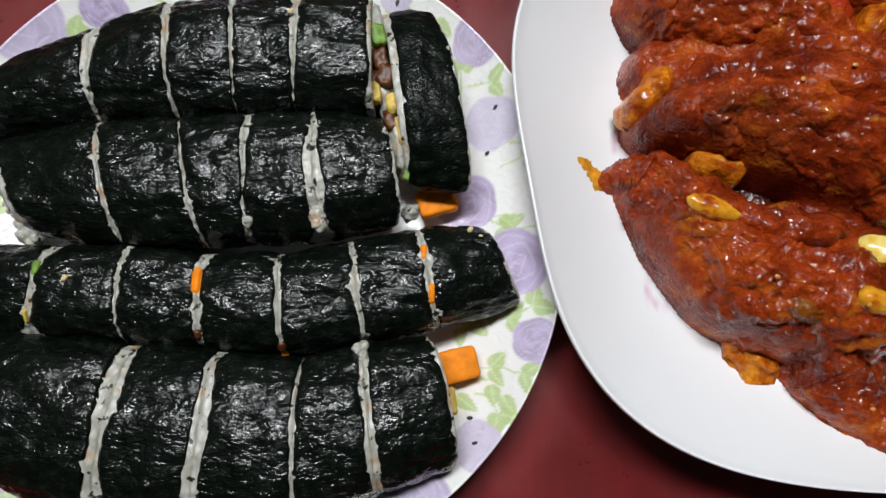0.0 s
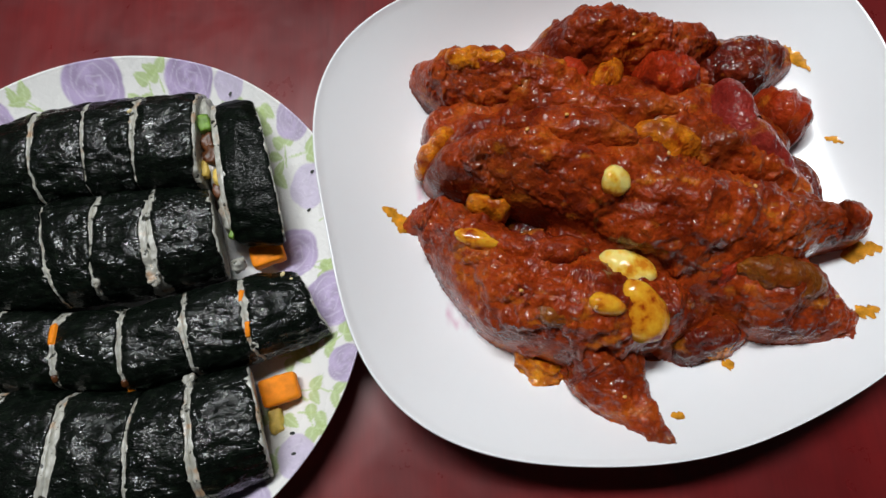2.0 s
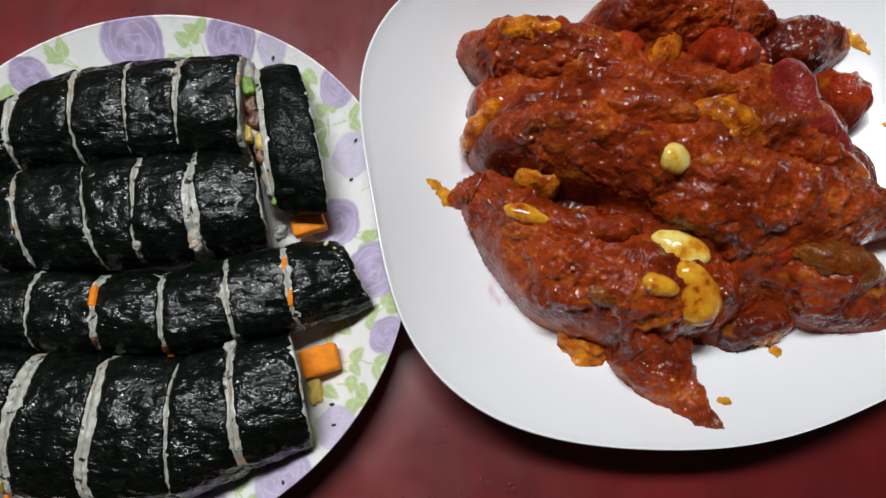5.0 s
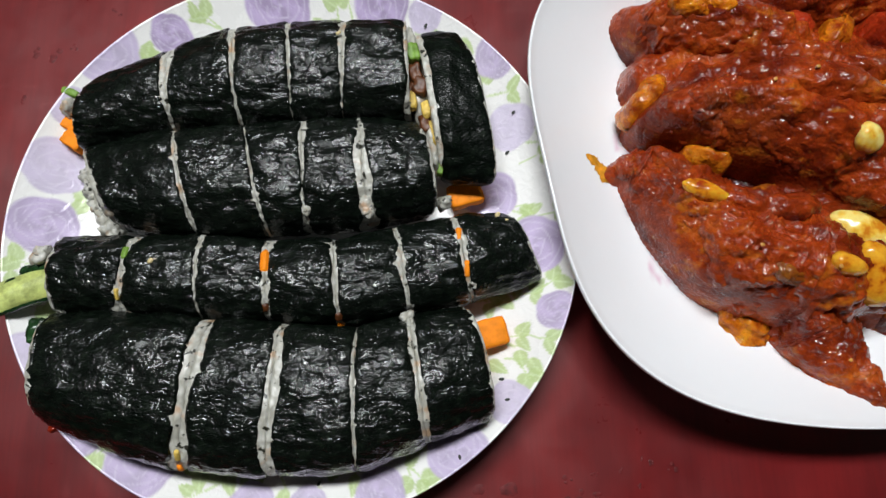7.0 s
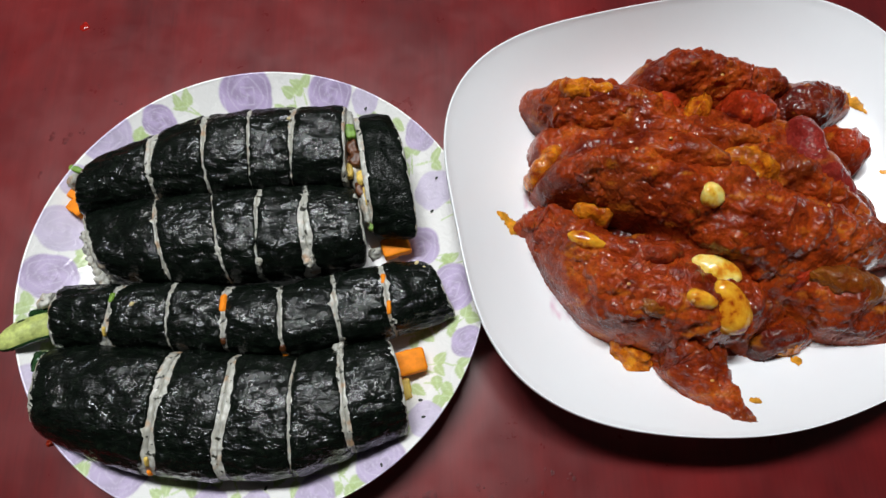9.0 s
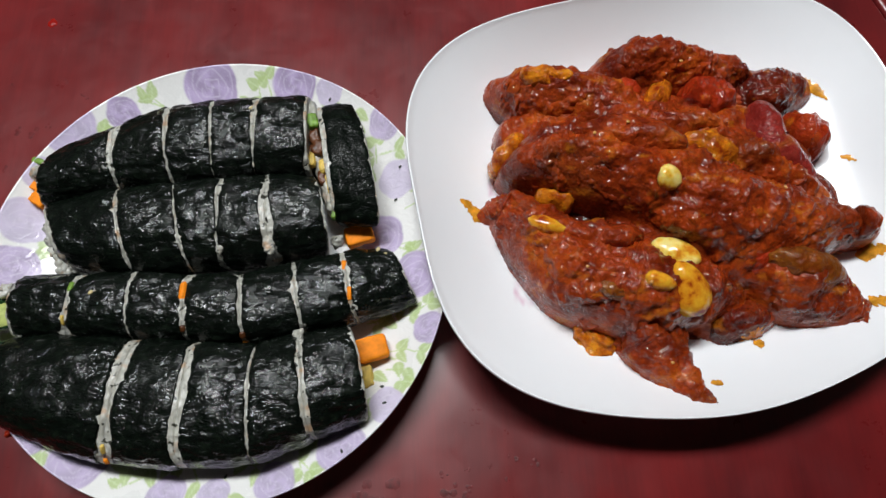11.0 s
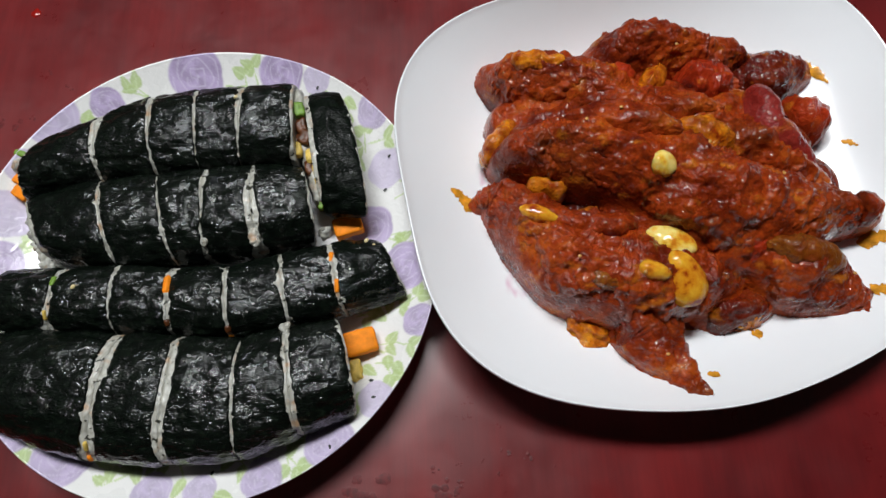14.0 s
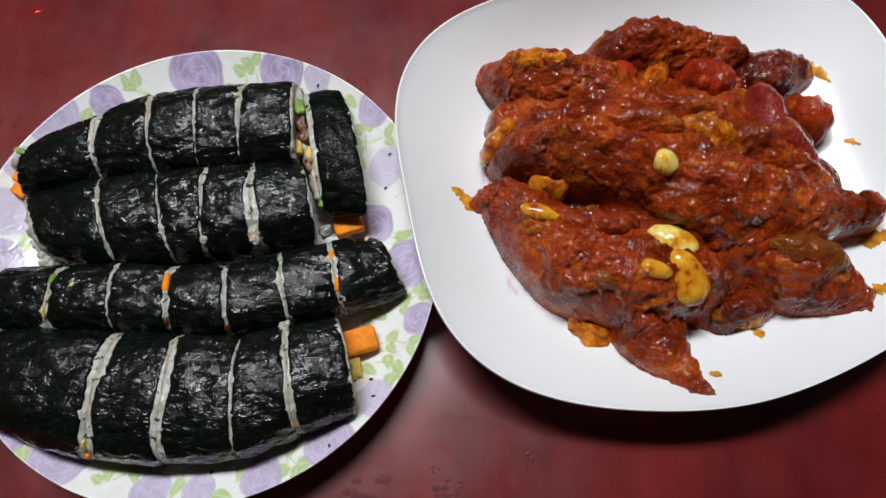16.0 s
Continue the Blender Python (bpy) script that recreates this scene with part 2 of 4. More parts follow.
# ---- setting ----
EDGE = math.atan2(0.265, 0.964)            # the table is turned by this much
TABLE = pose(0, 0, 0, 0, 0, math.degrees(EDGE))


# unseen shell added round the table; dark walls and ceiling limit bounced light
def build_room():
    f, h = -0.75, 1.85
    x0, x1, y0, y1 = -1.9, 1.9, -1.7, 2.1
    vs, fs = boxmesh((x0, y0, f - 0.1), (x1, y1, f))
    tagged(link("floor", vs, fs, FLOOR, smooth=False), "brown vinyl floor under the table", "floor", kind="structure")
    vs, fs = boxmesh((x0, y0, h), (x1, y1, h + 0.1))
    tagged(link("ceiling", vs, fs, CEIL, smooth=False), "unseen grey ceiling, toned to limit bounced light", "ceiling", kind="structure")
    for name, lo, hi in (("wall_north", (x0, y1, f), (x1, y1 + 0.1, h)), ("wall_south", (x0, y0 - 0.1, f), (x1, y0, h)),
                         ("wall_east", (x1, y0 - 0.1, f), (x1 + 0.1, y1 + 0.1, h)), ("wall_west", (x0 - 0.1, y0 - 0.1, f), (x0, y1 + 0.1, h))):
        vs, fs = boxmesh(lo, hi)
        tagged(link(name, vs, fs, PAINT, smooth=False), "unseen dark taupe wall, toned to limit bounced light", "wall", kind="structure")


def disc_profile(profile, cx, cy, k=64):
    vs, n = [], len(profile)
    for r, z in profile:
        for j in range(k):
            a = 2 * math.pi * j / k
            vs.append((cx + r * math.cos(a), cy + r * math.sin(a), z))
    return vs, grid_faces(n, k)


def build_lamp():
    x, y, z = LAMP
    lamp = base("ceiling_lamp", x, y, 1.85)
    vs, fs = boxmesh((x - 0.52, y - 0.15, z + 0.028), (x + 0.52, y + 0.15, 1.85), None, 0.006)
    link("housing", vs, fs, LAMPWHITE, lamp)
    vs, fs = boxmesh((x - 0.49, y - 0.125, z + 0.012), (x + 0.49, y + 0.125, z + 0.0275), None, 0.005)
    link("diffuser", vs, fs, GLOW, lamp, "glowing white long diffuser")
    tagged(lamp, "long white ceiling lamp, switched on", "lamp")


def build_table():
    table = base("dining_table", 0, 0, -0.75)
    u0, u1, v0, v1 = -0.80, 0.462, -0.46, 0.44
    vs, fs = boxmesh((u0, v0, -0.03), (u1, v1, 0.0), TABLE, 0.0015)
    top = link("tabletop", vs, fs, WOOD, table)
    # moulded edge strips beyond a narrow groove
    for lo, hi in (((u1 + 0.003, v0, -0.032), (u1 + 0.012, v1, 0.0)), ((u1 + 0.0125, v0, -0.034), (u1 + 0.030, v1, -0.004))):
        vs, fs = boxmesh(lo, hi, TABLE, 0.003)
        link("edge_moulding", vs, fs, WOOD, table)
    vs, fs = boxmesh((u0 + 0.01, v0 + 0.01, -0.034), (u1 + 0.02, v1 - 0.01, -0.031), TABLE)
    link("underframe", vs, fs, WOOD, table)
    for u in (u0 + 0.06, u1 - 0.04):
        for v in (v0 + 0.06, v1 - 0.06):
            vs, fs = boxmesh((u - 0.03, v - 0.03, -0.75), (u + 0.03, v + 0.03, -0.034), TABLE, 0.004)
            link("leg", vs, fs, WOOD, table)
    tagged(table, "dark red lacquered wooden table with moulded edge", "table")


# ---- plate with printed roses ----
PLATE_R, PLATE_RIM = 0.1275, 0.028


def plate_z(r):
    """Height of the plate's upper face at radius r."""
    t = min(1.0, max(0.0, (r - 0.078) / (PLATE_R - 0.078)))
    return 0.0075 + (PLATE_RIM - 0.0075) * t ** 1.7


PURPLE, PALE, LEAF, BASEWHITE = np.array((0.45, 0.36, 0.55)), np.array((0.70, 0.65, 0.76)), np.array((0.46, 0.58, 0.25)), np.array((0.83, 0.82, 0.80))


def rose_print(x, y, roses, leaves):
    """Colours of the print at places of the plate: leaves with a vein, then roses of lobed petal rings."""
    c = np.tile(BASEWHITE, (len(x), 1))
    for lx, ly, ang, ln, wd in leaves:
        dx, dy = x - lx, y - ly
        u, v = dx * math.cos(ang) + dy * math.sin(ang), -dx * math.sin(ang) + dy * math.cos(ang)
        d = (u / ln) ** 2 + (v / (wd * np.maximum(0.3, 1.0 - 0.55 * u / ln))) ** 2
        k = np.clip((1 - d) * 5, 0, 1)[:, None] * 0.88
        vein = (np.abs(v) < 0.0004)[:, None] * 0.10
        c = c * (1 - k) + (LEAF + vein) * k
    for n, (rx, ry, rr, tone) in enumerate(roses):
        dx, dy = x - rx, y - ry
        d, a = np.hypot(dx, dy), np.arctan2(dy, dx)
        edge = rr * (0.92 + 0.08 * np.abs(np.sin(2.5 * a + n)))
        k = np.clip((edge - d) / (0.07 * rr), 0, 1)[:, None]
        ring = d / rr * 4.2 + 0.10 * a
        lobe = ring + 0.42 * np.abs(np.sin(2.0 * a + 1.7 * np.floor(ring) + n))
        line = np.clip(1 - np.abs((lobe % 1.0) - 0.5) / 0.16, 0, 1)[:, None]
        shade = (0.14 * np.sin(3 * a + 5 * d / rr + n))[:, None]
        col = PURPLE * (1 + shade) * (1 - 0.6 * line) + PALE * 0.6 * line
        col = col * (1 - tone) + PALE * tone
        c = c * (1 - k) + col * k
    return c


def set_print(ob, fn):
    me = ob.data
    att = me.color_attributes.new("print", "FLOAT_COLOR", "POINT")
    co = np.empty(3 * len(me.vertices), dtype=np.float32)
    me.vertices.foreach_get("co", co)
    flat = np.ones((len(me.vertices), 4), dtype=np.float32)
    flat[:, :3] = fn(co.reshape(-1, 3).astype(float))
    att.data.foreach_set("color", flat.ravel())


def build_plate():
    plate = base("round_plate", 0, 0, 0)
    k = 1000
    radii = [0.0001] + [0.012 * i for i in range(1, 6)] + list(np.linspace(0.070, 0.1265, 84))
    prof = [(r, plate_z(r)) for r in radii] + [(0.1272, 0.0281), (0.1277, 0.0276), (0.1274, 0.0268)]
    under = [(r, plate_z(r) - 0.0034) for r in np.linspace(0.125, 0.074, 14)] + [(0.071, 0.0035), (0.070, 0.0), (0.067, 0.0), (0.066, 0.0036), (0.0001, 0.0038)]
    vs, fs = disc_profile(prof + under, 0, 0, k)
    dish = link("dish", vs, fs, PLATE, plate)
    rng = random.Random(4)
    roses = ROSES
    leaves = []
    for i in range(170):
        a = 2 * math.pi * (i + rng.uniform(-0.3, 0.3)) / 170
        r = rng.choice((0.121, 0.113, 0.103, 0.094)) + rng.uniform(-0.003, 0.003)
        x, y = r * math.cos(a), r * math.sin(a)
        if all(math.hypot(x - q[0], y - q[1]) > q[2] * 1.02 for q in roses):
            th = a + math.pi / 2 * rng.uniform(-0.6, 0.6)
            for sgn in (-1, 1)[: rng.choice((1, 2, 2))]:
                t2 = th + sgn * 0.9
                leaves.append((x + 0.0045 * math.cos(t2), y + 0.0045 * math.sin(t2), t2, rng.uniform(0.0036, 0.0054), rng.uniform(0.0022, 0.0034)))
            leaves.append((x - 0.004 * math.cos(th), y - 0.004 * math.sin(th), th, 0.0070, 0.0005))
    def paint(co):
        x, y, z = co.T
        c = rose_print(x, y, roses, leaves)
        t = np.clip((np.hypot(x, y) - 0.078) / (PLATE_R - 0.078), 0, 1)
        under = z < 0.0075 + (PLATE_RIM - 0.0075) * t ** 1.7 - 0.002
        c[under] = BASEWHITE
        return c
    set_print(dish, paint)
    tagged(plate, "round white plate printed with purple roses and green leaves", "plate")


# x, y, radius, paleness of each printed rose
ROSES = [(-0.0135, 0.1160, 0.0170, 0.0), (0.0380, 0.1135, 0.0145, 0.0), (-0.0645, 0.0985, 0.0100, 0.05), (-0.0940, 0.0880, 0.0165, 0.35),
         (0.0600, 0.1080, 0.0090, 0.6), (0.0940, 0.0840, 0.0110, 0.3), (0.0900, 0.0175, 0.0135, 0.15), (0.1085, -0.0090, 0.0150, 0.15),
         (0.1160, -0.0410, 0.0095, 0.2), (0.1000, 0.0500, 0.0120, 0.75), (0.0930, -0.0800, 0.0100, 0.65), (0.0700, -0.0990, 0.0140, 0.3), (0.0380, -0.1150, 0.0110, 0.3),
         (0.0080, -0.1195, 0.0085, 0.5), (-0.0607, -0.1010, 0.0150, 0.25), (-0.0873, -0.0900, 0.0110, 0.25), (-0.0150, -0.1190, 0.0100, 0.4),
         (-0.1100, -0.0550, 0.0110, 0.6), (-0.1150, 0.0030, 0.0140, 0.15), (-0.1120, 0.0310, 0.0140, 0.6), (-0.1060, 0.0590, 0.0100, 0.55)]


# ---- white bowl ----
BOWL_C, BOWL_RIM = (0.2529, 0.0365), 0.042


def bowl_radius(a):
    """Distance of the rounded square rim from the bowl's middle."""
    c, n = math.cos, math.sin
    return 0.001 * (141.0 + 8.6 * c(2 * a) + 3.75 * n(2 * a) - 1.15 * c(3 * a) + 1.6 * n(3 * a) - 5.3 * c(4 * a) - 3.5 * n(4 * a)
                    + 0.4 * c(5 * a) - 0.4 * n(5 * a) - 1.45 * c(6 * a) - 1.6 * n(6 * a)
                    + 2.4 * math.exp(-((a % (2 * math.pi) - 2.50) / 0.42) ** 2))


def bowl_point(s, a, z):
    k = min(1.0, s)
    r = s * (0.138 + (bowl_radius(a) - 0.138) * (0.3 + 0.7 * k * k))
    return (BOWL_C[0] + r * math.cos(a), BOWL_C[1] + r * math.sin(a), z)


def bowl_height(x, y):
    """Height of the bowl's inner face over a place."""
    dx, dy = x - BOWL_C[0], y - BOWL_C[1]
    a = math.atan2(dy, dx)
    return bowl_z(math.hypot(dx, dy) / (0.138 + 0.75 * (bowl_radius(a) - 0.138)))


def bowl_z(s):
    t = max(0.0, (s - 0.62) / 0.38)
    return 0.0065 + (BOWL_RIM - 0.0065) * t ** 1.6


def build_bowl():
    bowl = base("square_bowl", BOWL_C[0], BOWL_C[1], 0)
    rings = [(0.001, 0.0065)] + [(s, bowl_z(s)) for s in np.linspace(0.05, 0.986, 64)]
    rings += [(0.992, BOWL_RIM - 0.0008), (0.9955, BOWL_RIM - 0.0002), (0.9985, BOWL_RIM - 0.0002), (1.0005, BOWL_RIM - 0.0010), (1.0015, BOWL_RIM - 0.0022), (0.998, BOWL_RIM - 0.0038)]
    rings += [(s, max(0.0030, bowl_z(s) - 0.0046)) for s in np.linspace(0.982, 0.64, 22)] + [(0.61, 0.0), (0.58, 0.0), (0.57, 0.0028), (0.001, 0.0028)]
    k = 200
    vs = [bowl_point(s, 2 * math.pi * j / k, z) for s, z in rings for j in range(k)]
    dish = link("dish", vs, grid_faces(len(rings), k), PORCELAIN, bowl)
    white, pink = np.array((0.87, 0.88, 0.90)), np.array((0.62, 0.25, 0.42))
    spots = [(0.1585, 0.0455, 0.0055), (0.1700, -0.020, 0.0065)]
    def paint(co):
        c = np.tile(white, (len(co), 1))
        for x, y, r in spots:
            d = np.hypot(co[:, 0] - x, co[:, 1] - y) / r
            k2 = (np.clip(1 - np.abs(d - 0.8) / 0.3, 0, 1) * 0.6)[:, None]
            c = c * (1 - k2) + pink * k2
        return c
    set_print(dish, paint)
    tagged(bowl, "white porcelain bowl with rounded square rim", "bowl")


# ---- rice rolls ----
def interp(x, xs, ys):
    return float(np.interp(x, xs, ys))


class Roll:
    """A seaweed roll lying along x: stations of x, far edge y, near edge y, lowest z and highest z."""

    def __init__(self, stations, seed):
        self.s = np.array(stations)
        self.seed = seed

    def section(self, x):
        i = [interp(x, self.s[:, 0], self.s[:, k]) for k in range(1, 5)]
        return i

    def surface(self, x, th, k=1.0):
        yu, yl, zb, zt = self.section(x)
        yc, w, zc, h = (yu + yl) / 2, (yu - yl) / 2, (zb + zt) / 2, (zt - zb) / 2
        c, s = math.cos(th), math.sin(th)
        e = 0.86
        c, s = math.copysign(abs(c) ** e, c), math.copysign(abs(s) ** e, s)
        return yc + w * k * c, zc + h * k * s

    def cut_x(self, cut, th):
        """x of a cut at an angle round the roll; cut: x at the far and near edge, and how far the foot stays back."""
        xu, xl, *lean = cut
        return xu + (xl - xu) * (1 - math.cos(th)) / 2 - (lean[0] * (1 - math.sin(th)) / 2 if lean else 0.0)


def build_slice(roll, a, b, ga, gb, name_label, sheet=NORI):
    """One slice between the cuts a and b. ga, gb: widths of bare rice at the far and near edge, for both ends."""
    xm = (a[0] + a[1] + b[0] + b[1]) / 4 - 0.25 * (b[2] if len(b) > 2 else 0)
    yu, yl, zb, zt = roll.section(xm)
    piece = base("rice_roll_slice", xm, (yu + yl) / 2, zb)
    K, N = 110, 34
    def tube(a, b, ga, gb, k, wrinkle, n, cap):
        vs, rings = [], []
        for i in range(n):
            t = i / (n - 1)
            for j in range(K):
                th = 2 * math.pi * j / K
                f = (1 - math.cos(th)) / 2
                wander = (0.0, 0.0)
                if k == 1.0:
                    wander = tuple(fbm((math.cos(th) * 1.3 + end * 7.7, math.sin(th) * 1.3 + a[0] * 90, roll.seed), 0.75, 3) for end in (0, 1))
                xa = roll.cut_x(a, th) + (ga[0] + (ga[1] - ga[0]) * f) * max(0.05, 0.78 + 0.9 * wander[0])
                xb = roll.cut_x(b, th) - (gb[0] + (gb[1] - gb[0]) * f) * max(0.05, 0.78 + 0.9 * wander[1])
                ragged = (0.0006 if k == 1.0 else 0.0003) * fbm((xa * 30, th * 2.2, roll.seed), 3.0, 3)
                x = xa + (xb - xa) * t + ragged * (1 if i in (0, n - 1) else 0)
                y, z = roll.surface(x, th, k)
                p = (x, y, z)
                d = wrinkle * (0.0013 * fbm((x * 0.5 + roll.seed, y, z), 75, 3) + 0.0008 * fbm((x * 0.32, y + roll.seed, z), 330, 3))
                # slices pinch in a little towards the cuts
                d -= (0.0006 * abs(2 * t - 1) ** 8) if k == 1.0 else 0.0
                ny, nz = math.cos(th), math.sin(th)
                vs.append((x, y + ny * d, z + nz * d))
        fs = grid_faces(n, K)
        return vs, fs
    vs, fs = tube(a, b, ga, gb, 1.0, 1.0, N, False)
    # fold the sheet inwards at both ends, for thickness
    n0 = len(vs)
    for ring, sgn in ((0, 1), (N - 1, -1)):
        st = len(vs)
        for j in range(K):
            x, y, z = vs[ring * K + j]
            yy, zz = roll.surface(x, 2 * math.pi * j / K, 0.95)
            vs.append((x + 0.0006 * sgn, yy, zz))
        for j in range(K):
            fs.append((ring * K + j, ring * K + (j + 1) % K, st + (j + 1) % K, st + j))
    link("seaweed_wrapper", vs, fs, sheet, piece)
    # rice core, closed by bulging, grainy faces
    z0 = (0.00006, 0.00006)
    vs, fs = tube(a, b, z0, z0, 0.962, 1.0, 26, True)
    for ring, sgn in ((0, -1), (25, 1)):
        prev = [ring * K + j for j in range(K)]
        cx = sum(vs[i][0] for i in prev) / K
        cy, cz = sum(vs[i][1] for i in prev) / K, sum(vs[i][2] for i in prev) / K
        for m, k in enumerate((0.9, 0.75, 0.55, 0.35, 0.15)):
            st = len(vs)
            for j in range(K):
                x, y, z = vs[ring * K + j]
                q = (cx + (x - cx) * k, cy + (y - cy) * k, cz + (z - cz) * k)
                off = 0.0005 * fbm(q, 300, 2)
                vs.append((q[0] + off, q[1], q[2]))
            for j in range(K):
                fs.append((prev[j], prev[(j + 1) % K], st + (j + 1) % K, st + j))
            prev = list(range(st, st + K))
        fs.append(tuple(prev))
    link("rice", vs, fs, RICE, piece)
    return tagged(piece, name_label, "rice roll", "slices of seaweed rice roll on the plate")


def flecks(piece, roll, cut, items):
    """Bits of filling that show in the bare rice at a cut: angle round the roll, length, width, material, name."""
    for deg, ln, wd, mat, name in items:
        th = math.radians(deg)
        x = roll.cut_x(cut, th)
        y, z = roll.surface(x, th, 0.975)
        y2, z2 = roll.surface(x, th + 0.05, 0.975)
        ty, tz = y2 - y, z2 - z
        q = math.hypot(ty, tz)
        m = Matrix(((1, 0, 0, x), (0, ty / q, tz / q, y), (0, tz / q, -ty / q, z), (0, 0, 0, 1)))
        vs, fs = boxmesh((-wd / 2, -ln / 2, -0.0016), (wd / 2, ln / 2, 0.0008), m, min(wd, ln) * 0.42)
        vs = [Vector(q) + Vector((0.0006 * fbm(q, 500, 2), 0.0006 * fbm(q, 640, 2), 0)) for q in vs]
        link(name, vs, fs, mat, piece)


GREY_ROLL = "slice of seaweed rice roll, oiled black seaweed"


def build_rolls():
    # x, far y, near y, lowest z, highest z
    r1 = Roll([(-0.106, 0.058, 0.040, 0.016, 0.036), (-0.098, 0.066, 0.035, 0.010, 0.042), (-0.0625, 0.0830, 0.041, 0.0085, 0.045), (-0.0325, 0.0940, 0.043, 0.0085, 0.047),
               (-0.005, 0.0985, 0.046, 0.0085, 0.047), (0.021, 0.0990, 0.047, 0.0085, 0.047), (0.060, 0.0985, 0.045, 0.0085, 0.047)], 1.3)
    r2 = Roll([(-0.102, 0.034, 0.004, 0.008, 0.040), (-0.0575, 0.044, -0.005, 0.0078, 0.046), (-0.025, 0.046, -0.007, 0.0078, 0.046), (0.005, 0.049, -0.005, 0.0078, 0.046),
               (0.033, 0.049, -0.003, 0.0078, 0.046), (0.068, 0.045, 0.005, 0.0078, 0.044)], 5.1)
    r3 = Roll([(-0.110, -0.006, -0.038, 0.010, 0.042), (-0.073, -0.005, -0.0425, 0.0078, 0.044), (-0.041, -0.005, -0.0435, 0.0078, 0.044), (-0.011, -0.008, -0.045, 0.0078, 0.044),
               (0.020, -0.0075, -0.049, 0.0078, 0.043), (0.047, -0.003, -0.0435, 0.0078, 0.042), (0.075, 0.004, -0.0375, 0.0078, 0.040), (0.102, 0.004, -0.030, 0.0085, 0.036), (0.114, -0.004, -0.026, 0.010, 0.030)], 9.7)
    r4 = Roll([(-0.112, -0.041, -0.076, 0.012, 0.046), (-0.091, -0.039, -0.087, 0.012, 0.048), (-0.043, -0.042, -0.104, 0.012, 0.049), (-0.005, -0.0445, -0.108, 0.012, 0.049),
               (0.029, -0.0475, -0.107, 0.012, 0.049), (0.055, -0.042, -0.098, 0.010, 0.048), (0.090, -0.037, -0.085, 0.010, 0.044)], 14.2)
    z = (0.0, 0.0)
    # cuts: x at the far and near edge, bare rice on the piece before and behind at far and near edge
    rows = [
        (r1, (-0.1000, -0.1020), z, [((-0.0615, -0.0580), (0.003, 0.0008), (0.003, 0.0008)), ((-0.0320, -0.0265), (0.002, 0.0010), (0.002, 0.0010)),
                                   ((-0.0045, -0.0020), (0.0016, 0.0003), (0.0016, 0.0003)), ((0.0215, 0.0215), (0.002, 0.0004), (0.002, 0.0003))], (0.0505, 0.0525), (0.0015, 0.003)),
        (r2, (-0.100, -0.083), (0.0, 0.003), [((-0.0575, -0.0440), (0.002, 0.0010), (0.002, 0.001)), ((-0.0250, -0.0120), (0.0010, 0.0006), (0.001, 0.0006)),
                                   ((0.0030, 0.0060), (0.001, 0.0022), (0.001, 0.0022)), ((0.0285, 0.0340), (0.0008, 0.0048), (0.0008, 0.0048))], (0.0570, 0.0660, 0.007), (0.0008, 0.0008)),
        (r3, (-0.1035, -0.1040), (0.001, 0.001), [((-0.0690, -0.0740), (0.0024, 0.0016), (0.0024, 0.0016)), ((-0.0405, -0.0395), (0.0016, 0.0006), (0.0016, 0.0006)), ((-0.0105, -0.0100), (0.0028, 0.0022), (0.0028, 0.0022)),
                                   ((0.0180, 0.0215), (0.0014, 0.0020), (0.0014, 0.0020)), ((0.0445, 0.0520), (0.0014, 0.0018), (0.0014, 0.0018)), ((0.0700, 0.0785), (0.0018, 0.0010), (0.0018, 0.001))], (0.0965, 0.1125, 0.005), (0.0006, 0.0006)),
        (r4, (-0.1045, -0.1030), (0.0005, 0.0005), [((-0.0330, -0.0425), (0.0032, 0.0036), (0.0032, 0.0036)), ((-0.0025, -0.0065), (0.0022, 0.0034), (0.0022, 0.0034)),
                                   ((0.0290, 0.0290), (0.0010, 0.0010), (0.0010, 0.001)), ((0.0505, 0.0580), (0.0018, 0.0016), (0.0018, 0.0016))], (0.0775, 0.0880, 0.008), (0.001, 0.001)),
    ]
    near = lambda c: tuple(0.022 + (x - 0.022) * (0.957 if x < 0.022 else 0.995) for x in c[:2]) + tuple(c[2:])
    made = []
    for roll, start, g0, cuts, end, g1 in rows:
        a, ga = near(start), g0
        pieces = []
        for cut, before, behind in cuts + [(end, g1, None)]:
            cut = near(cut)
            pieces.append(build_slice(roll, a, cut, ga, before, GREY_ROLL))
            a, ga = cut, behind
        made.append((roll, rows, pieces))
    p1, p2, p3, p4 = (m[2] for m in made)
    flecks(p3[2], r3, near((-0.0105, -0.0100)), [(75, 0.010, 0.0034, CARROT, "carrot"), (135, 0.004, 0.003, BURDOCK, "burdock")])
    flecks(p3[5], r3, near((0.0700, 0.0785)), [(70, 0.006, 0.0022, CARROT, "carrot"), (110, 0.007, 0.0024, CARROT, "carrot")])
    flecks(p3[0], r3, near((-0.0690, -0.0740)), [(70, 0.006, 0.0026, LEAF_GREEN, "green_onion"), (120, 0.005, 0.002, EGG, "egg_strip")])
    flecks(p3[3], r3, near((0.0180, 0.0215)), [(140, 0.004, 0.003, BURDOCK, "burdock"), (165, 0.004, 0.003, CARROT, "carrot")])
    flecks(p4[0], r4, near((-0.0330, -0.0425)), [(165, 0.004, 0.0022, CARROT, "carrot"), (140, 0.005, 0.0022, EGG, "egg_strip")])
    # the last slice of the far roll has swung round and lies loose
    r5 = Roll([(0.052, 0.094, 0.026, 0.009, 0.042), (0.070, 0.0950, 0.0190, 0.0085, 0.044), (0.095, 0.093, 0.0165, 0.011, 0.040)], 21.0)
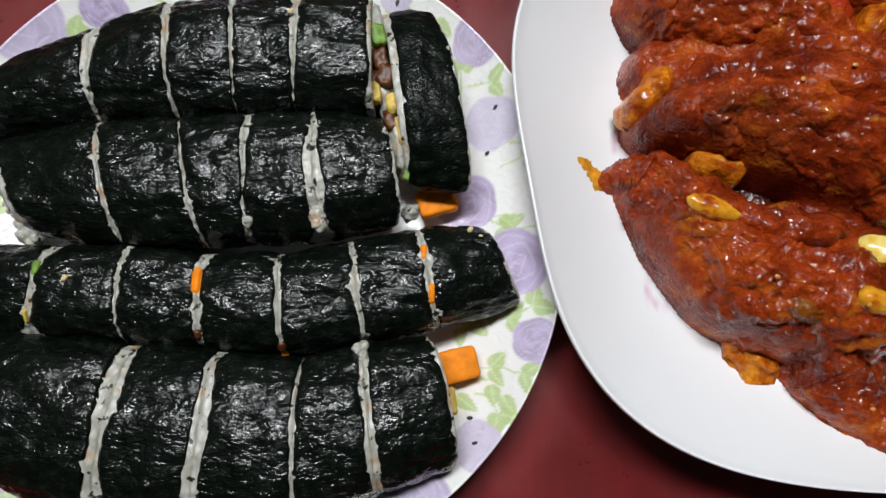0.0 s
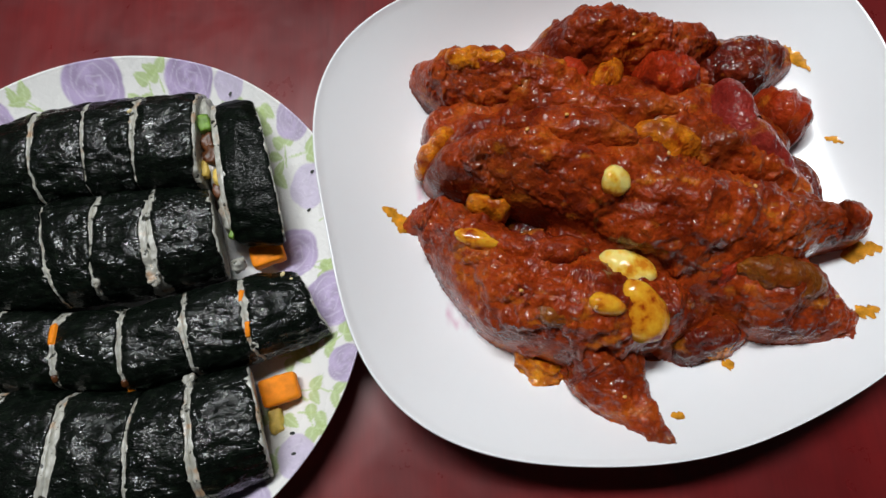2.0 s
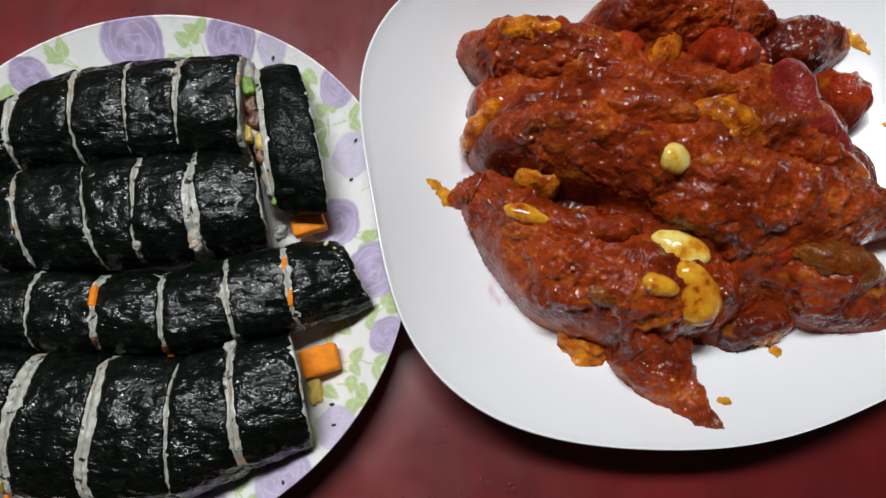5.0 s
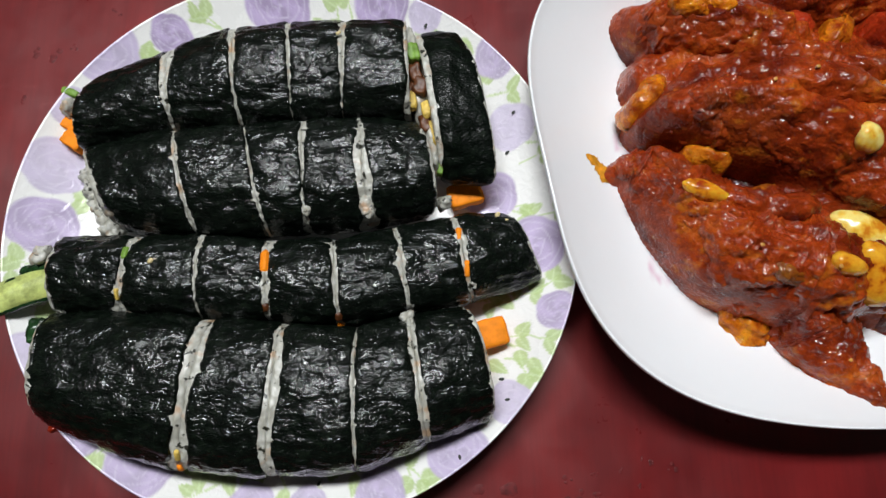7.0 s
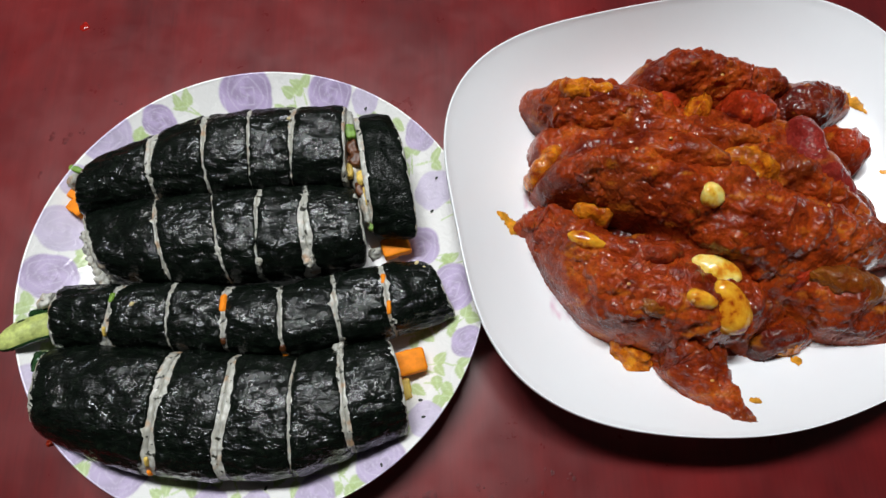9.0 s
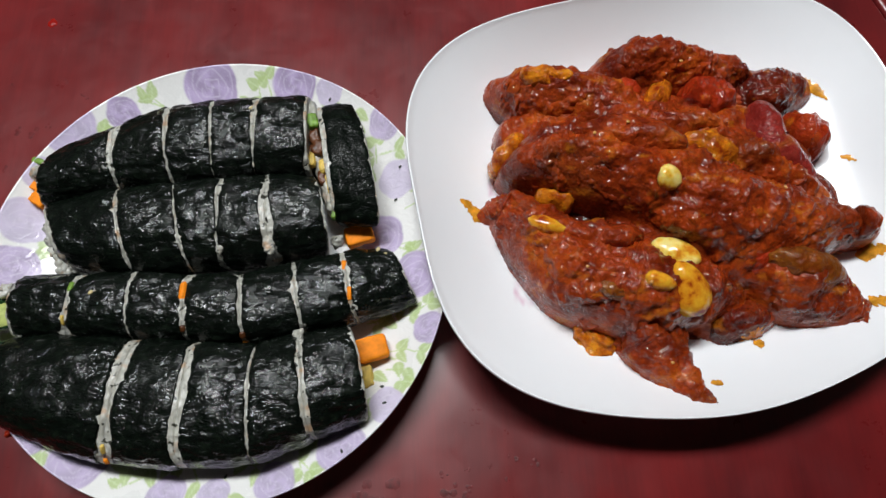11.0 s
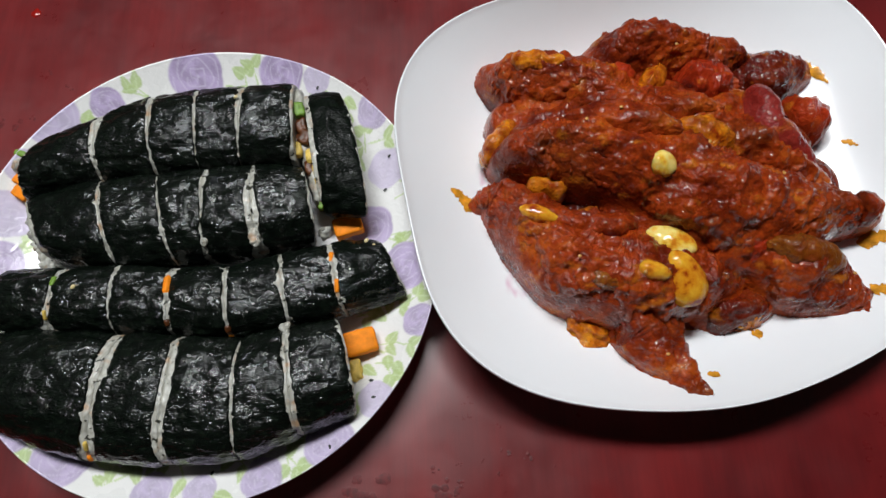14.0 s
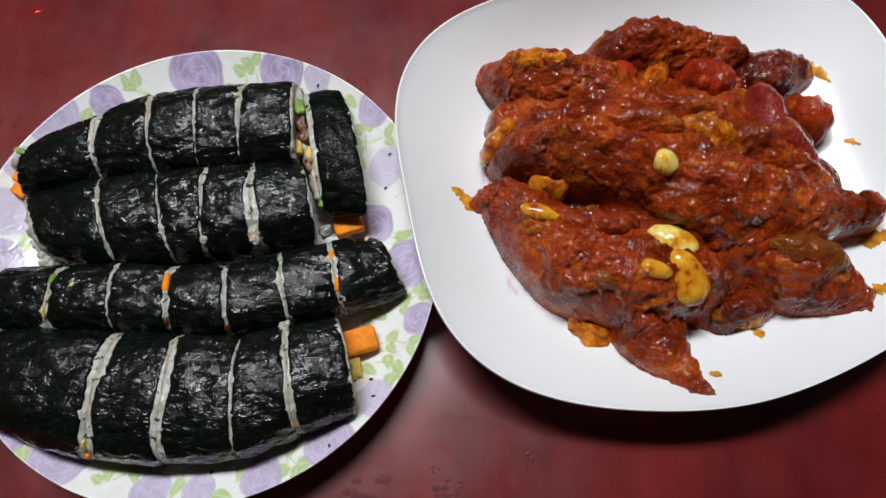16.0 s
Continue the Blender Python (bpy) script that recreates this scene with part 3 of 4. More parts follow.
    loose = build_slice(r5, (0.0540, 0.0655), (0.0775, 0.0940, 0.009), (0.0035, 0.0018), (0.0008, 0.0008), "end slice of seaweed rice roll, swung round and lying loose", NORI_DRY)
    for i, (x, y, zz, w, l) in enumerate(((0.0525, 0.084, 0.029, 0.0075, 0.026), (0.0560, 0.060, 0.026, 0.0090, 0.030), (0.0615, 0.038, 0.024, 0.0080, 0.030))):
        chunk(loose, "rice_clump", (x, y, zz), (w, l, 0.021), 10, RICE, 37 + i)
    for name, x, y, zz, w, l, h, turn, mat in (
            ("green_onion", 0.0535, 0.0775, 0.0395, 0.0062, 0.0085, 0.005, 12, LEAF_GREEN), ("green_onion", 0.0525, 0.0745, 0.0365, 0.0050, 0.0050, 0.004, 60, CUCUMBER_SKIN),
            ("burdock", 0.0545, 0.0690, 0.0360, 0.0055, 0.0100, 0.006, 8, BURDOCK), ("burdock", 0.0570, 0.0620, 0.0365, 0.0070, 0.0090, 0.006, -14, BURDOCK),
            ("burdock", 0.0535, 0.0610, 0.0345, 0.0050, 0.0080, 0.005, 20, BURDOCK), ("carrot", 0.0590, 0.0640, 0.0345, 0.0032, 0.0060, 0.005, 20, CARROT),
            ("egg_strip", 0.0530, 0.0560, 0.0350, 0.0038, 0.0090, 0.005, 4, EGG), ("egg_strip", 0.0600, 0.0510, 0.0345, 0.0050, 0.0080, 0.005, 16, EGG),
            ("burdock", 0.0590, 0.0450, 0.0325, 0.0050, 0.0090, 0.005, 10, BURDOCK), ("egg_strip", 0.0630, 0.0400, 0.0325, 0.0036, 0.0120, 0.006, 14, EGG),
            ("green_onion", 0.0660, 0.0245, 0.0310, 0.0028, 0.0080, 0.004, -14, LEAF_GREEN)):
        chunk(loose, name, (x, y, zz), (w, l, h), turn, mat, 31 + 100 * y)
    # fillings and rice that stick out of the roll ends
    chunk(p1[0], "carrot", (-0.1045, 0.0425, 0.022), (0.0100, 0.0070, 0.007), -35, CARROT, 41)
    chunk(p1[0], "carrot", (-0.1065, 0.0510, 0.022), (0.0080, 0.0060, 0.006), -25, CARROT, 42)
    chunk(p1[0], "rice_clump", (-0.1065, 0.0580, 0.026), (0.0070, 0.0090, 0.010), 10, RICE, 43)
    chunk(p1[0], "green_onion", (-0.1070, 0.0655, 0.026), (0.0080, 0.0035, 0.004), -20, LEAF_GREEN, 44)
    for i, (x, y, w) in enumerate(((-0.0945, 0.0200, 0.006), (-0.0905, 0.0135, 0.007), (-0.0865, 0.0070, 0.008), (-0.0840, 0.0015, 0.008), (-0.0965, 0.0270, 0.004))):
        chunk(p2[0], "rice_clump", (x, y, 0.018), (w + 0.004, 0.0120, 0.009), 17 * i, RICE, 50 + i)
    cucumber(p3[0])
    chunk(p3[0], "rice_clump", (-0.1070, -0.0150, 0.030), (0.0080, 0.0090, 0.012), 0, RICE, 60)
    chunk(p3[0], "cucumber_skin", (-0.1090, -0.0200, 0.028), (0.0150, 0.0060, 0.008), 25, CUCUMBER_SKIN, 61)
    chunk(p4[0], "cucumber_skin", (-0.1035, -0.0470, 0.031), (0.0070, 0.0110, 0.010), 0, CUCUMBER_SKIN, 62)
    chunk(p4[0], "rice_clump", (-0.1000, -0.0760, 0.024), (0.0050, 0.0120, 0.008), 20, RICE, 63)
    chunk(p4[0], "tomato_bit", (-0.0990, -0.0860, 0.019), (0.0060, 0.0040, 0.004), 30, SAUCE_RED, 64)
    chunk(p2[4], "carrot", (0.0775, 0.0165, 0.0150), (0.0160, 0.0110, 0.007), 16, CARROT, 65)
    chunk(p2[4], "rice_clump", (0.0670, 0.0085, 0.026), (0.0070, 0.0060, 0.010), 30, RICE, 66)
    chunk(p4[4], "carrot", (0.0850, -0.0505, 0.021), (0.0170, 0.0125, 0.007), 14, CARROT, 67)
    chunk(p4[4], "egg_strip", (0.0825, -0.0640, 0.017), (0.0055, 0.0110, 0.006), 8, EGG, 68)
    chunk(p4[3], "rice_clump", (0.0500, -0.0445, 0.037), (0.0065, 0.0050, 0.005), 30, RICE, 70)
    chunk(p4[3], "rice_clump", (0.0515, -0.0490, 0.040), (0.0040, 0.0070, 0.004), 10, RICE, 71)
    chunk(p3[5], "rice_clump", (0.0780, -0.0305, 0.035), (0.0042, 0.0045, 0.004), 0, RICE, 72)
    chunk(p2[4], "rice_clump", (0.0330, 0.0030, 0.040), (0.0060, 0.0110, 0.005), 12, RICE, 73)
    chunk(p2[3], "rice_clump", (0.0070, 0.0020, 0.040), (0.0040, 0.0060, 0.004), 8, RICE, 74)
    # loose seeds on the seaweed
    for piece, x, y, zz in ((p1[4], 0.0203, 0.0834, 0.0468), (p3[6], 0.0935, -0.0024, 0.0345), (p3[1], -0.0555, -0.0205, 0.0440), (p4[0], -0.030, -0.088, 0.042), (p3[6], 0.0900, 0.0005, 0.0345)):
        chunk(piece, "sesame_seed", (x, y, zz), (0.0026, 0.0019, 0.0012), 40, SESAME, x * 900)
    return p1, p2, p3, p4


def chunk(parent, name, at, size, turn, mat, seed):
    """A small soft-edged block of food with an uneven surface."""
    bm = bmesh.new()
    bmesh.ops.create_cube(bm, size=1)
    bmesh.ops.subdivide_edges(bm, edges=bm.edges[:], cuts=7, use_grid_fill=True)
    lumpy = name in ("seaweed_crumb", "rice_clump", "tomato_bit", "sesame_seed", "chilli_seed")
    e = 12 if name == "carrot" else 5
    for v in bm.verts:
        p = v.co * 2
        n4 = (abs(p.x) ** e + abs(p.y) ** e + abs(p.z) ** e) ** (1 / e)
        q = p / n4 if not lumpy else p.normalized()
        w = Vector((q.x * size[0], q.y * size[1], q.z * size[2])) / 2
        k = (0.24 if lumpy else 0.07 if name == "carrot" else 0.17) * min(size) * (fbm(w + Vector((seed, 0, 0)), 320, 2) + 0.6 * fbm(w - Vector((seed, 0, 0)), 900, 1))
        v.co = w + q.normalized() * k
    bm.transform(pose(*at, 0, 0, turn))
    vs = [v.co.copy() for v in bm.verts]
    fs = [[v.index for v in f.verts] for f in bm.faces]
    bm.free()
    return link(name, vs, fs, mat, parent)


def cucumber(parent):
    """A cut cucumber stick: dark skin below and at the sides, pale flesh on the cut face."""
    vs = []
    K, N = 24, 26
    for i in range(N):
        t = i / (N - 1)
        x, y, z = -0.1290 + 0.0290 * t, -0.0375 + 0.0120 * t + 0.002 * math.sin(3 * t), 0.0320 - 0.002 * t
        r = 0.0062 * math.sqrt(max(0.02, 1 - (1 - t) ** 6))
        for j in range(K):
            th = 2 * math.pi * j / K
            h = math.sin(th)
            d = 1 + 0.12 * fbm((x * 3, th, 2.0), 60, 2)
            vs.append((x - 0.35 * r * math.cos(th), y + r * 1.05 * math.cos(th) * d, z + r * (h if h < 0 else 0.45 * h) * d))
    fs = grid_faces(N, K) + [tuple(range(K)), tuple(range((N - 1) * K, N * K))]
    stick = link("cucumber_stick", vs, fs, CUCUMBER, parent, "pale green cucumber stick with dark skin")
    vs = [(x, y - 0.0004, z - 0.0001) for x, y, z in vs]
    keep = []
    for i in range(N - 1):
        for j in range(K):
            th = 360 * (j + 0.5) / K
            if 150 < th or th < 50:
                a, b = i * K + j, i * K + (j + 1) % K
                keep.append((a, b, b + K, a + K))
    out = []
    cx = [sum(vs[i * K + j][1] for j in range(K)) / K for i in range(N)]
    for n, (x, y, z) in enumerate(vs):
        c = cx[n // K]
        out.append((x, c + (y - c) * 1.07, 0.031 + (z - 0.031) * 1.07))
    link("skin", out, keep, CUCUMBER_SKIN, stick, "dark green cucumber skin")


# ---- stew ----
GRAD = np.random.RandomState(11).normal(size=(256, 3))
GRAD /= np.linalg.norm(GRAD, axis=1)[:, None]
PERM = np.random.RandomState(12).permutation(256)


def lattice(p):
    """Gradient noise at an array of places, about -0.7 to 0.7."""
    i = np.floor(p).astype(int)
    f = p - i
    u = f * f * f * (f * (f * 6 - 15) + 10)
    out = np.zeros(len(p))
    for dx in (0, 1):
        for dy in (0, 1):
            for dz in (0, 1):
                h = PERM[(PERM[(PERM[(i[:, 0] + dx) & 255] + i[:, 1] + dy) & 255] + i[:, 2] + dz) & 255]
                w = (u[:, 0] if dx else 1 - u[:, 0]) * (u[:, 1] if dy else 1 - u[:, 1]) * (u[:, 2] if dz else 1 - u[:, 2])
                out += w * (GRAD[h] * (f - (dx, dy, dz))).sum(axis=1)
    return out


def clouds(p, scale, octaves, shift=0.0):
    q, amp, out = p * scale + shift, 1.0, 0.0
    for _ in range(octaves):
        out = out + amp * lattice(q)
        q, amp = q * 2.07 + 3.1, amp * 0.55
    return out


def creases(p, scale, shift=0.0):
    """Sharp valleys between soft swellings, 0 in the valley."""
    return np.abs(lattice(p * scale + shift)) + 0.5 * np.abs(lattice(p * scale * 2.1 - shift))


def meat_relief(p, f, seed):
    """Relief of sauced meat: swellings, torn fibres along f, pulp and grains."""
    o = seed * 1.37
    k = 1.35 * clouds(p, 34, 2, o) + 0.8 * (creases(p, 48, o + 4) - 0.28) + 0.80 * clouds(p, 88, 2, o) + 0.75 * (creases(f, 125, o) - 0.28)
    k += 0.32 * clouds(p, 260, 2, o) + 0.15 * clouds(p, 700, 1, o)
    return k + 0.9 * np.maximum(0.0, clouds(f, 70, 2, o + 9) - 0.12)


def bowl_heights(x, y):
    dx, dy = x - BOWL_C[0], y - BOWL_C[1]
    a = np.arctan2(dy, dx)
    rim = 0.001 * np.interp(a, RIM_A, RIM_R)
    t = np.maximum(0.0, (np.hypot(dx, dy) / (0.138 + 0.75 * (rim - 0.138)) - 0.62) / 0.38)
    return 0.0065 + (BOWL_RIM - 0.0065) * t ** 1.6


RIM_A = np.linspace(-math.pi, math.pi, 721)
RIM_R = np.array([1000 * bowl_radius(q) for q in RIM_A])


def sweep(spine, K=44, N=40, rough=0.0022, seed=0.0):
    """A lumpy piece along a spine of x, y, z, half-width, half-height."""
    sp = np.array(spine, float)
    d = np.r_[0, np.cumsum(np.linalg.norm(np.diff(sp[:, :2], axis=0), axis=1) + 1e-6)]
    d /= d[-1]
    t = 0.5 - 0.5 * np.cos(np.pi * np.arange(N) / (N - 1))
    soft = lambda col: sum(np.interp(np.clip(t + e, 0, 1), d, sp[:, col]) for e in (-0.03, 0, 0.03)) / 3
    q = [soft(k) for k in range(5)]
    dx = np.interp(np.minimum(1, t + 0.05), d, sp[:, 0]) - np.interp(np.maximum(0, t - 0.05), d, sp[:, 0])
    dy = np.interp(np.minimum(1, t + 0.05), d, sp[:, 1]) - np.interp(np.maximum(0, t - 0.05), d, sp[:, 1])
    n = np.hypot(dx, dy) + 1e-9
    sx, sy = -dy / n, dx / n
    cap = np.sqrt(np.maximum(0.0, 1 - np.abs(2 * t - 1) ** 10))
    cap[0] = cap[-1] = 0.02
    th = 2 * np.pi * np.arange(K) / K
    c, s = np.cos(th), np.sin(th)
    # heaped upper face that runs out to a flat foot
    rise = np.where(s > 0, 2 * np.abs(s) ** 0.9 - 1, -1 - 0.1 * np.abs(s))
    ox, oz = np.outer(q[3] * cap, c), np.outer(q[4] * cap, rise)
    p = np.stack((q[0][:, None] + sx[:, None] * ox, q[1][:, None] + sy[:, None] * ox, q[2][:, None] + oz), axis=2).reshape(-1, 3)
    out = np.stack((np.outer(sx, c), np.outer(sy, c), np.outer(np.ones(N), s)), axis=2).reshape(-1, 3)
    ux, uy = np.repeat(dx / n, K), np.repeat(dy / n, K)
    f = np.stack(((p[:, 0] * ux + p[:, 1] * uy) * 0.6, -p[:, 0] * uy + p[:, 1] * ux, p[:, 2]), axis=1)
    p = p + out * (rough * meat_relief(p, f, seed))[:, None]
    low = bowl_heights(p[:, 0], p[:, 1]) + 0.0003
    p[:, 2] = np.where(p[:, 2] < low, low + (p[:, 2] - low) * 0.05, p[:, 2])
    fs = grid_faces(N, K)
    fs.append(tuple(range(K))[::-1])
    fs.append(tuple(range((N - 1) * K, N * K)))
    return p, [f[::-1] for f in fs]


def link_fine(name, vs, fs, mat, parent=None):
    """As link(), for large meshes whose faces already turn outwards."""
    me = bpy.data.meshes.new(name)
    me.from_pydata(np.asarray(vs, float).tolist(), [], fs)
    me.polygons.foreach_set("use_smooth", np.ones(len(me.polygons), dtype=bool))
    me.materials.append(mat)
    ob = new(name, me)
    if parent is not None:
        ob.parent = parent
        ob.matrix_parent_inverse = parent.matrix_basis.inverted()
    return ob


SURFACE = []
# spines of the meat, for the sauce that fills the gaps between; the first two are added fillers without meat
HEAP = [[(224, 5, 36, 13, 10), (244, 1, 40, 17, 12), (270, -8, 38, 17, 12), (298, -15, 34, 12, 10)],
        [(172, 74, 26, 14, 12), (215, 72, 36, 19, 15), (255, 70, 38, 22, 15), (295, 64, 36, 20, 14), (328, 52, 28, 15, 10)]]


def sauce_coat():
    """Sauce that runs together between the pieces: a blended skin a little below their tops."""
    step, k = 0.0009, 0.0036
    xs, ys = np.arange(0.138, 0.372, step), np.arange(-0.096, 0.142, step)
    gx, gy = np.meshgrid(xs, ys)
    x, y = gx.ravel(), gy.ravel()
    total = np.zeros(len(x))
    for spine in HEAP:
        sp = np.array(spine) / 1000
        seg = np.linspace(0, len(sp) - 1, 8 * len(sp))
        best = np.full(len(x), -0.02)
        for u in seg:
            cx, cy, cz, w, h = (float(np.interp(u, range(len(sp)), sp[:, j])) for j in range(5))
            r2 = ((x - cx) ** 2 + (y - cy) ** 2) / (w * 1.03) ** 2
            best = np.where(r2 < 1, np.maximum(best, cz - h + 2 * h * np.maximum(0, 1 - r2) ** 0.45), best)
        total += np.exp((best - 0.0048) / k)
    z = k * np.log(total + 1e-9)
    p = np.stack((x, y, z), axis=1)
    f = np.stack(((x * 0.90 - y * 0.43) * 0.6, x * 0.43 + y * 0.90, z), axis=1)
    z = z + 0.0032 * meat_relief(p, f, 51.0)
    floor = bowl_heights(x, y)
    keep = (z > floor + 0.0002)
    z = np.maximum(z, floor - 0.0004)
    nx, ny = len(xs), len(ys)
    ok = keep.reshape(ny, nx)
    quad = ok[:-1, :-1] | ok[1:, :-1] | ok[:-1, 1:] | ok[1:, 1:]
    j, i = np.nonzero(quad)
    a = j * nx + i
    faces = np.stack((a, a + 1, a + nx + 1, a + nx), axis=1)
    used, inv = np.unique(faces, return_inverse=True)
    vs = np.stack((x, y, z), axis=1)[used]
    SURFACE.append(vs)
    ob = link_fine("thick_sauce", vs, inv.reshape(-1, 4).tolist(), SAUCE)
    tagged(ob, "thick red chilli sauce between the chicken pieces", "sauce")


def food(name, spine, mat, label, category, rough=0.0022, seed=0.0, K=44, N=40, group=""):
    vs, fs = sweep([tuple(v / 1000 for v in row) for row in spine], K, N, rough, seed)
    if category == "chicken":
        HEAP.append(spine)
    SURFACE.append(vs)
    return tagged(link_fine(name, vs, fs, mat), label, category, group)


def top_at(x, y, r=0.003):
    """Mean of the highest food round a place."""
    best = [v[(v[:, 0] - x) ** 2 + (v[:, 1] - y) ** 2 < r * r][:, 2] for v in SURFACE]
    return max(float(np.percentile(b, 80)) for b in best if len(b) > 3)


def clove(at, to, w, h, mat, label, seed, blunt=0.15, sunk=0.5):
    """A garlic clove from one end to the other: x and y of both ends, half-width and half-height."""
    rows = []
    za, zb = (1000 * top_at((p[0] * 0.8 + q[0] * 0.2) / 1000, (p[1] * 0.8 + q[1] * 0.2) / 1000) for p, q in ((at, to), (to, at)))
    for u in np.linspace(-1, 1, 13):
        k = math.sqrt(max(0.02, 1 - u * u)) * (1 - blunt * u)
        x, y = (at[i] + (to[i] - at[i]) * (u + 1) / 2 for i in range(2))
        rows.append((x, y, za + (zb - za) * (u + 1) / 2 + sunk, w * k, h * k))
    food("garlic_clove", rows, mat, label, "garlic", 0.0008, seed, 48, 44, "garlic cloves in the stew")


def drape(name, spine, mat, label, category, group, seed, spread=0.6):
    """A thin film that lies on the bowl's inner face: spine of x, y, z (unused), half-width, thickness."""
    sp = np.array(spine, float) / 1000
    K, N = 13, 48
    vs = []
    for layer in (1, 0):
        for i in range(N):
            t = i / (N - 1)
            x, y, w, h = (float(np.interp(t * (len(sp) - 1), range(len(sp)), sp[:, k])) for k in (0, 1, 3, 4))
            dx, dy = sp[-1, 0] - sp[0, 0], sp[-1, 1] - sp[0, 1]
            n = math.hypot(dx, dy)
            cap = math.sqrt(max(0.003, 1 - abs(2 * t - 1) ** 3))
            for j in range(K):
                u = 2 * j / (K - 1) - 1
                ww = spread * w * cap * max(0.15, 1 + 0.8 * fbm((t * 2.4, seed, math.copysign(1, u)), 2.2, 3))
                px, py = x - dy / n * u * ww, y + dx / n * u * ww
                lift = 0.0003 + layer * h * 0.2 * (1 - u * u) * cap
                vs.append((px, py, bowl_height(px, py) + (lift if layer else 0.0001)))
    fs = grid_faces(N, K, False) + [tuple(i + N * K for i in f) for f in grid_faces(N, K, False)]
    return tagged(link(name, vs, fs, mat), label, category, group)


def seeds(parent, places):
    for i, (x, y, z) in enumerate(places):
        chunk(parent, "chilli_seed", (x / 1000, y / 1000, z / 1000), (0.0020, 0.0016, 0.0010), 37 * i, SEED, 80 + i)


def build_stew():
    M, D = SAUCE, SAUCE_DARK
    meat = "chunk of stewed chicken coated in thick red chilli sauce"
    small = "small dark chunk of chicken in glossy sauce"
    g, v = "chicken pieces in the bowl", "vegetables in the stew"
    food("sauce_pool", [(157, 26, 9, 9, 3), (172, 14, 10, 24, 6), (195, 12, 12, 48, 10), (225, 20, 14, 66, 16), (262, 25, 14, 76, 18), (300, 30, 13, 64, 15), (330, 32, 11, 44, 9), (350, 40, 10, 26, 5), (357, 44, 9, 10, 3)], D, "pool of thick dark red chilli sauce", "sauce", 0.003, 3.0, 110, 90)
    strip = food("chicken_piece", [(163.5, 47.8, 30, 6, 7.6), (171.8, 47.3, 39, 11, 14.3), (195.9, 45.1, 46, 17.6, 18.5), (221.2, 36, 49, 23.2, 20.2), (246, 26.6, 50, 26.6, 20.2), (270.5, 12, 47, 28.8, 19.3), (297, 7.2, 43, 26.4, 16.8), (322.1, 5.3, 39, 18.2, 12.6), (339.2, 5.5, 37, 11.2, 9.2), (351.8, 5.4, 36, 9.1, 7.6), (357.5, 4.5, 35, 8, 6.7)], M, "long strip of stewed chicken coated in red chilli sauce", "chicken", 0.0048, 1.0, 204, 285, g)
    food_part(strip, "skin_fold", [(164, 50, 22, 6, 8), (174, 54, 28, 11, 13), (188, 60, 34, 14, 16), (207, 64, 38, 12, 12)], M, 0.004, 99)
    food_part(strip, "bone_end", [(349, 5.6, 36, 8, 8), (354, 5, 35.5, 9.5, 9), (359, 4.4, 35, 8.0, 8.0)], SAUCE, 0.0028, 91)
    food_part(strip, "skin_flap", [(196, 58, 52, 5, 4), (214, 54, 60, 10, 6), (236, 46, 66, 10, 6), (252, 38, 68, 5, 4)], M, 0.003, 92)
    food_part(strip, "skin_flap", [(284, -8, 42, 7, 6), (291, -14, 38, 9, 7), (297, -18, 33, 6, 5)], SAUCE_RED, 0.002, 93)
    seeds(strip, [(222, 52, 70), (205, 48, 67), (262, 30, 71), (300, 16, 61)])
    drum = food("chicken_piece", [(164, 104.2, 26, 10.1, 12), (171.4, 99.3, 31, 13.1, 17), (190, 93.1, 35, 17.9, 20), (213.7, 85.8, 36, 20.8, 20), (235.8, 77.2, 34, 20.7, 18), (255, 68.1, 32, 15.6, 14)], M, "chicken drumstick end coated in red chilli sauce", "chicken", 0.0042, 2.0, 170, 190, g)
    food_part(drum, "knuckle", [(163, 102, 27, 8, 9), (168, 100, 31, 12, 12), (176, 96, 35, 12, 11)], M, 0.002, 94)
    food_part(drum, "skin_flap", [(172, 98, 48, 4, 3), (186, 96, 52, 6, 4), (202, 92, 53, 4, 4)], SAUCE_ORANGE, 0.0025, 95)
    top = food("chicken_piece", [(222.7, 107.7, 26, 10.9, 13), (237.1, 108.8, 33, 19.4, 20), (260.5, 108.9, 35, 19.4, 21), (284.3, 104.7, 32, 15.5, 17), (302.9, 105.6, 30, 8.9, 10), (312.6, 109, 28, 4.2, 5)], M, meat, "chicken", 0.0045, 3.3, 170, 190, g)
    food_part(top, "skin_flap", [(286, 110, 40, 6, 5), (300, 107, 37, 8, 5), (315, 104, 30, 3, 3)], SAUCE, 0.002, 96)
    seeds(top, [(262, 98, 56)])
    end = food("chicken_piece", [(303.4, 91.3, 20, 10.3, 10), (316.8, 95.2, 23, 16.4, 14), (331.3, 99.3, 23, 16.6, 14), (345.5, 100.9, 19, 12, 10), (353.9, 102.9, 15, 5, 5)], D, small, "chicken", 0.0028, 4.1, 108, 114, g)
    food_part(end, "skin_flap", [(308, 90, 31, 4, 3), (320, 88, 35, 7, 4), (332, 90, 34, 5, 3)], SAUCE_DARK, 0.002, 87)
    mid = food("chicken_piece", [(213, 77.3, 34, 15.7, 16), (239.3, 63.7, 38, 15.2, 17), (268.2, 54.2, 40, 16.7, 17), (292.6, 47.2, 38, 16.7, 16), (314.4, 35.8, 33, 14.9, 14), (337.4, 26, 27, 10.8, 10)], M, meat, "chicken", 0.0045, 8.8, 153, 171, g)
    food_part(mid, "skin_flap", [(246, 66, 52, 5, 4), (262, 62, 56, 8, 5), (280, 56, 55, 6, 4)], SAUCE, 0.003, 88)
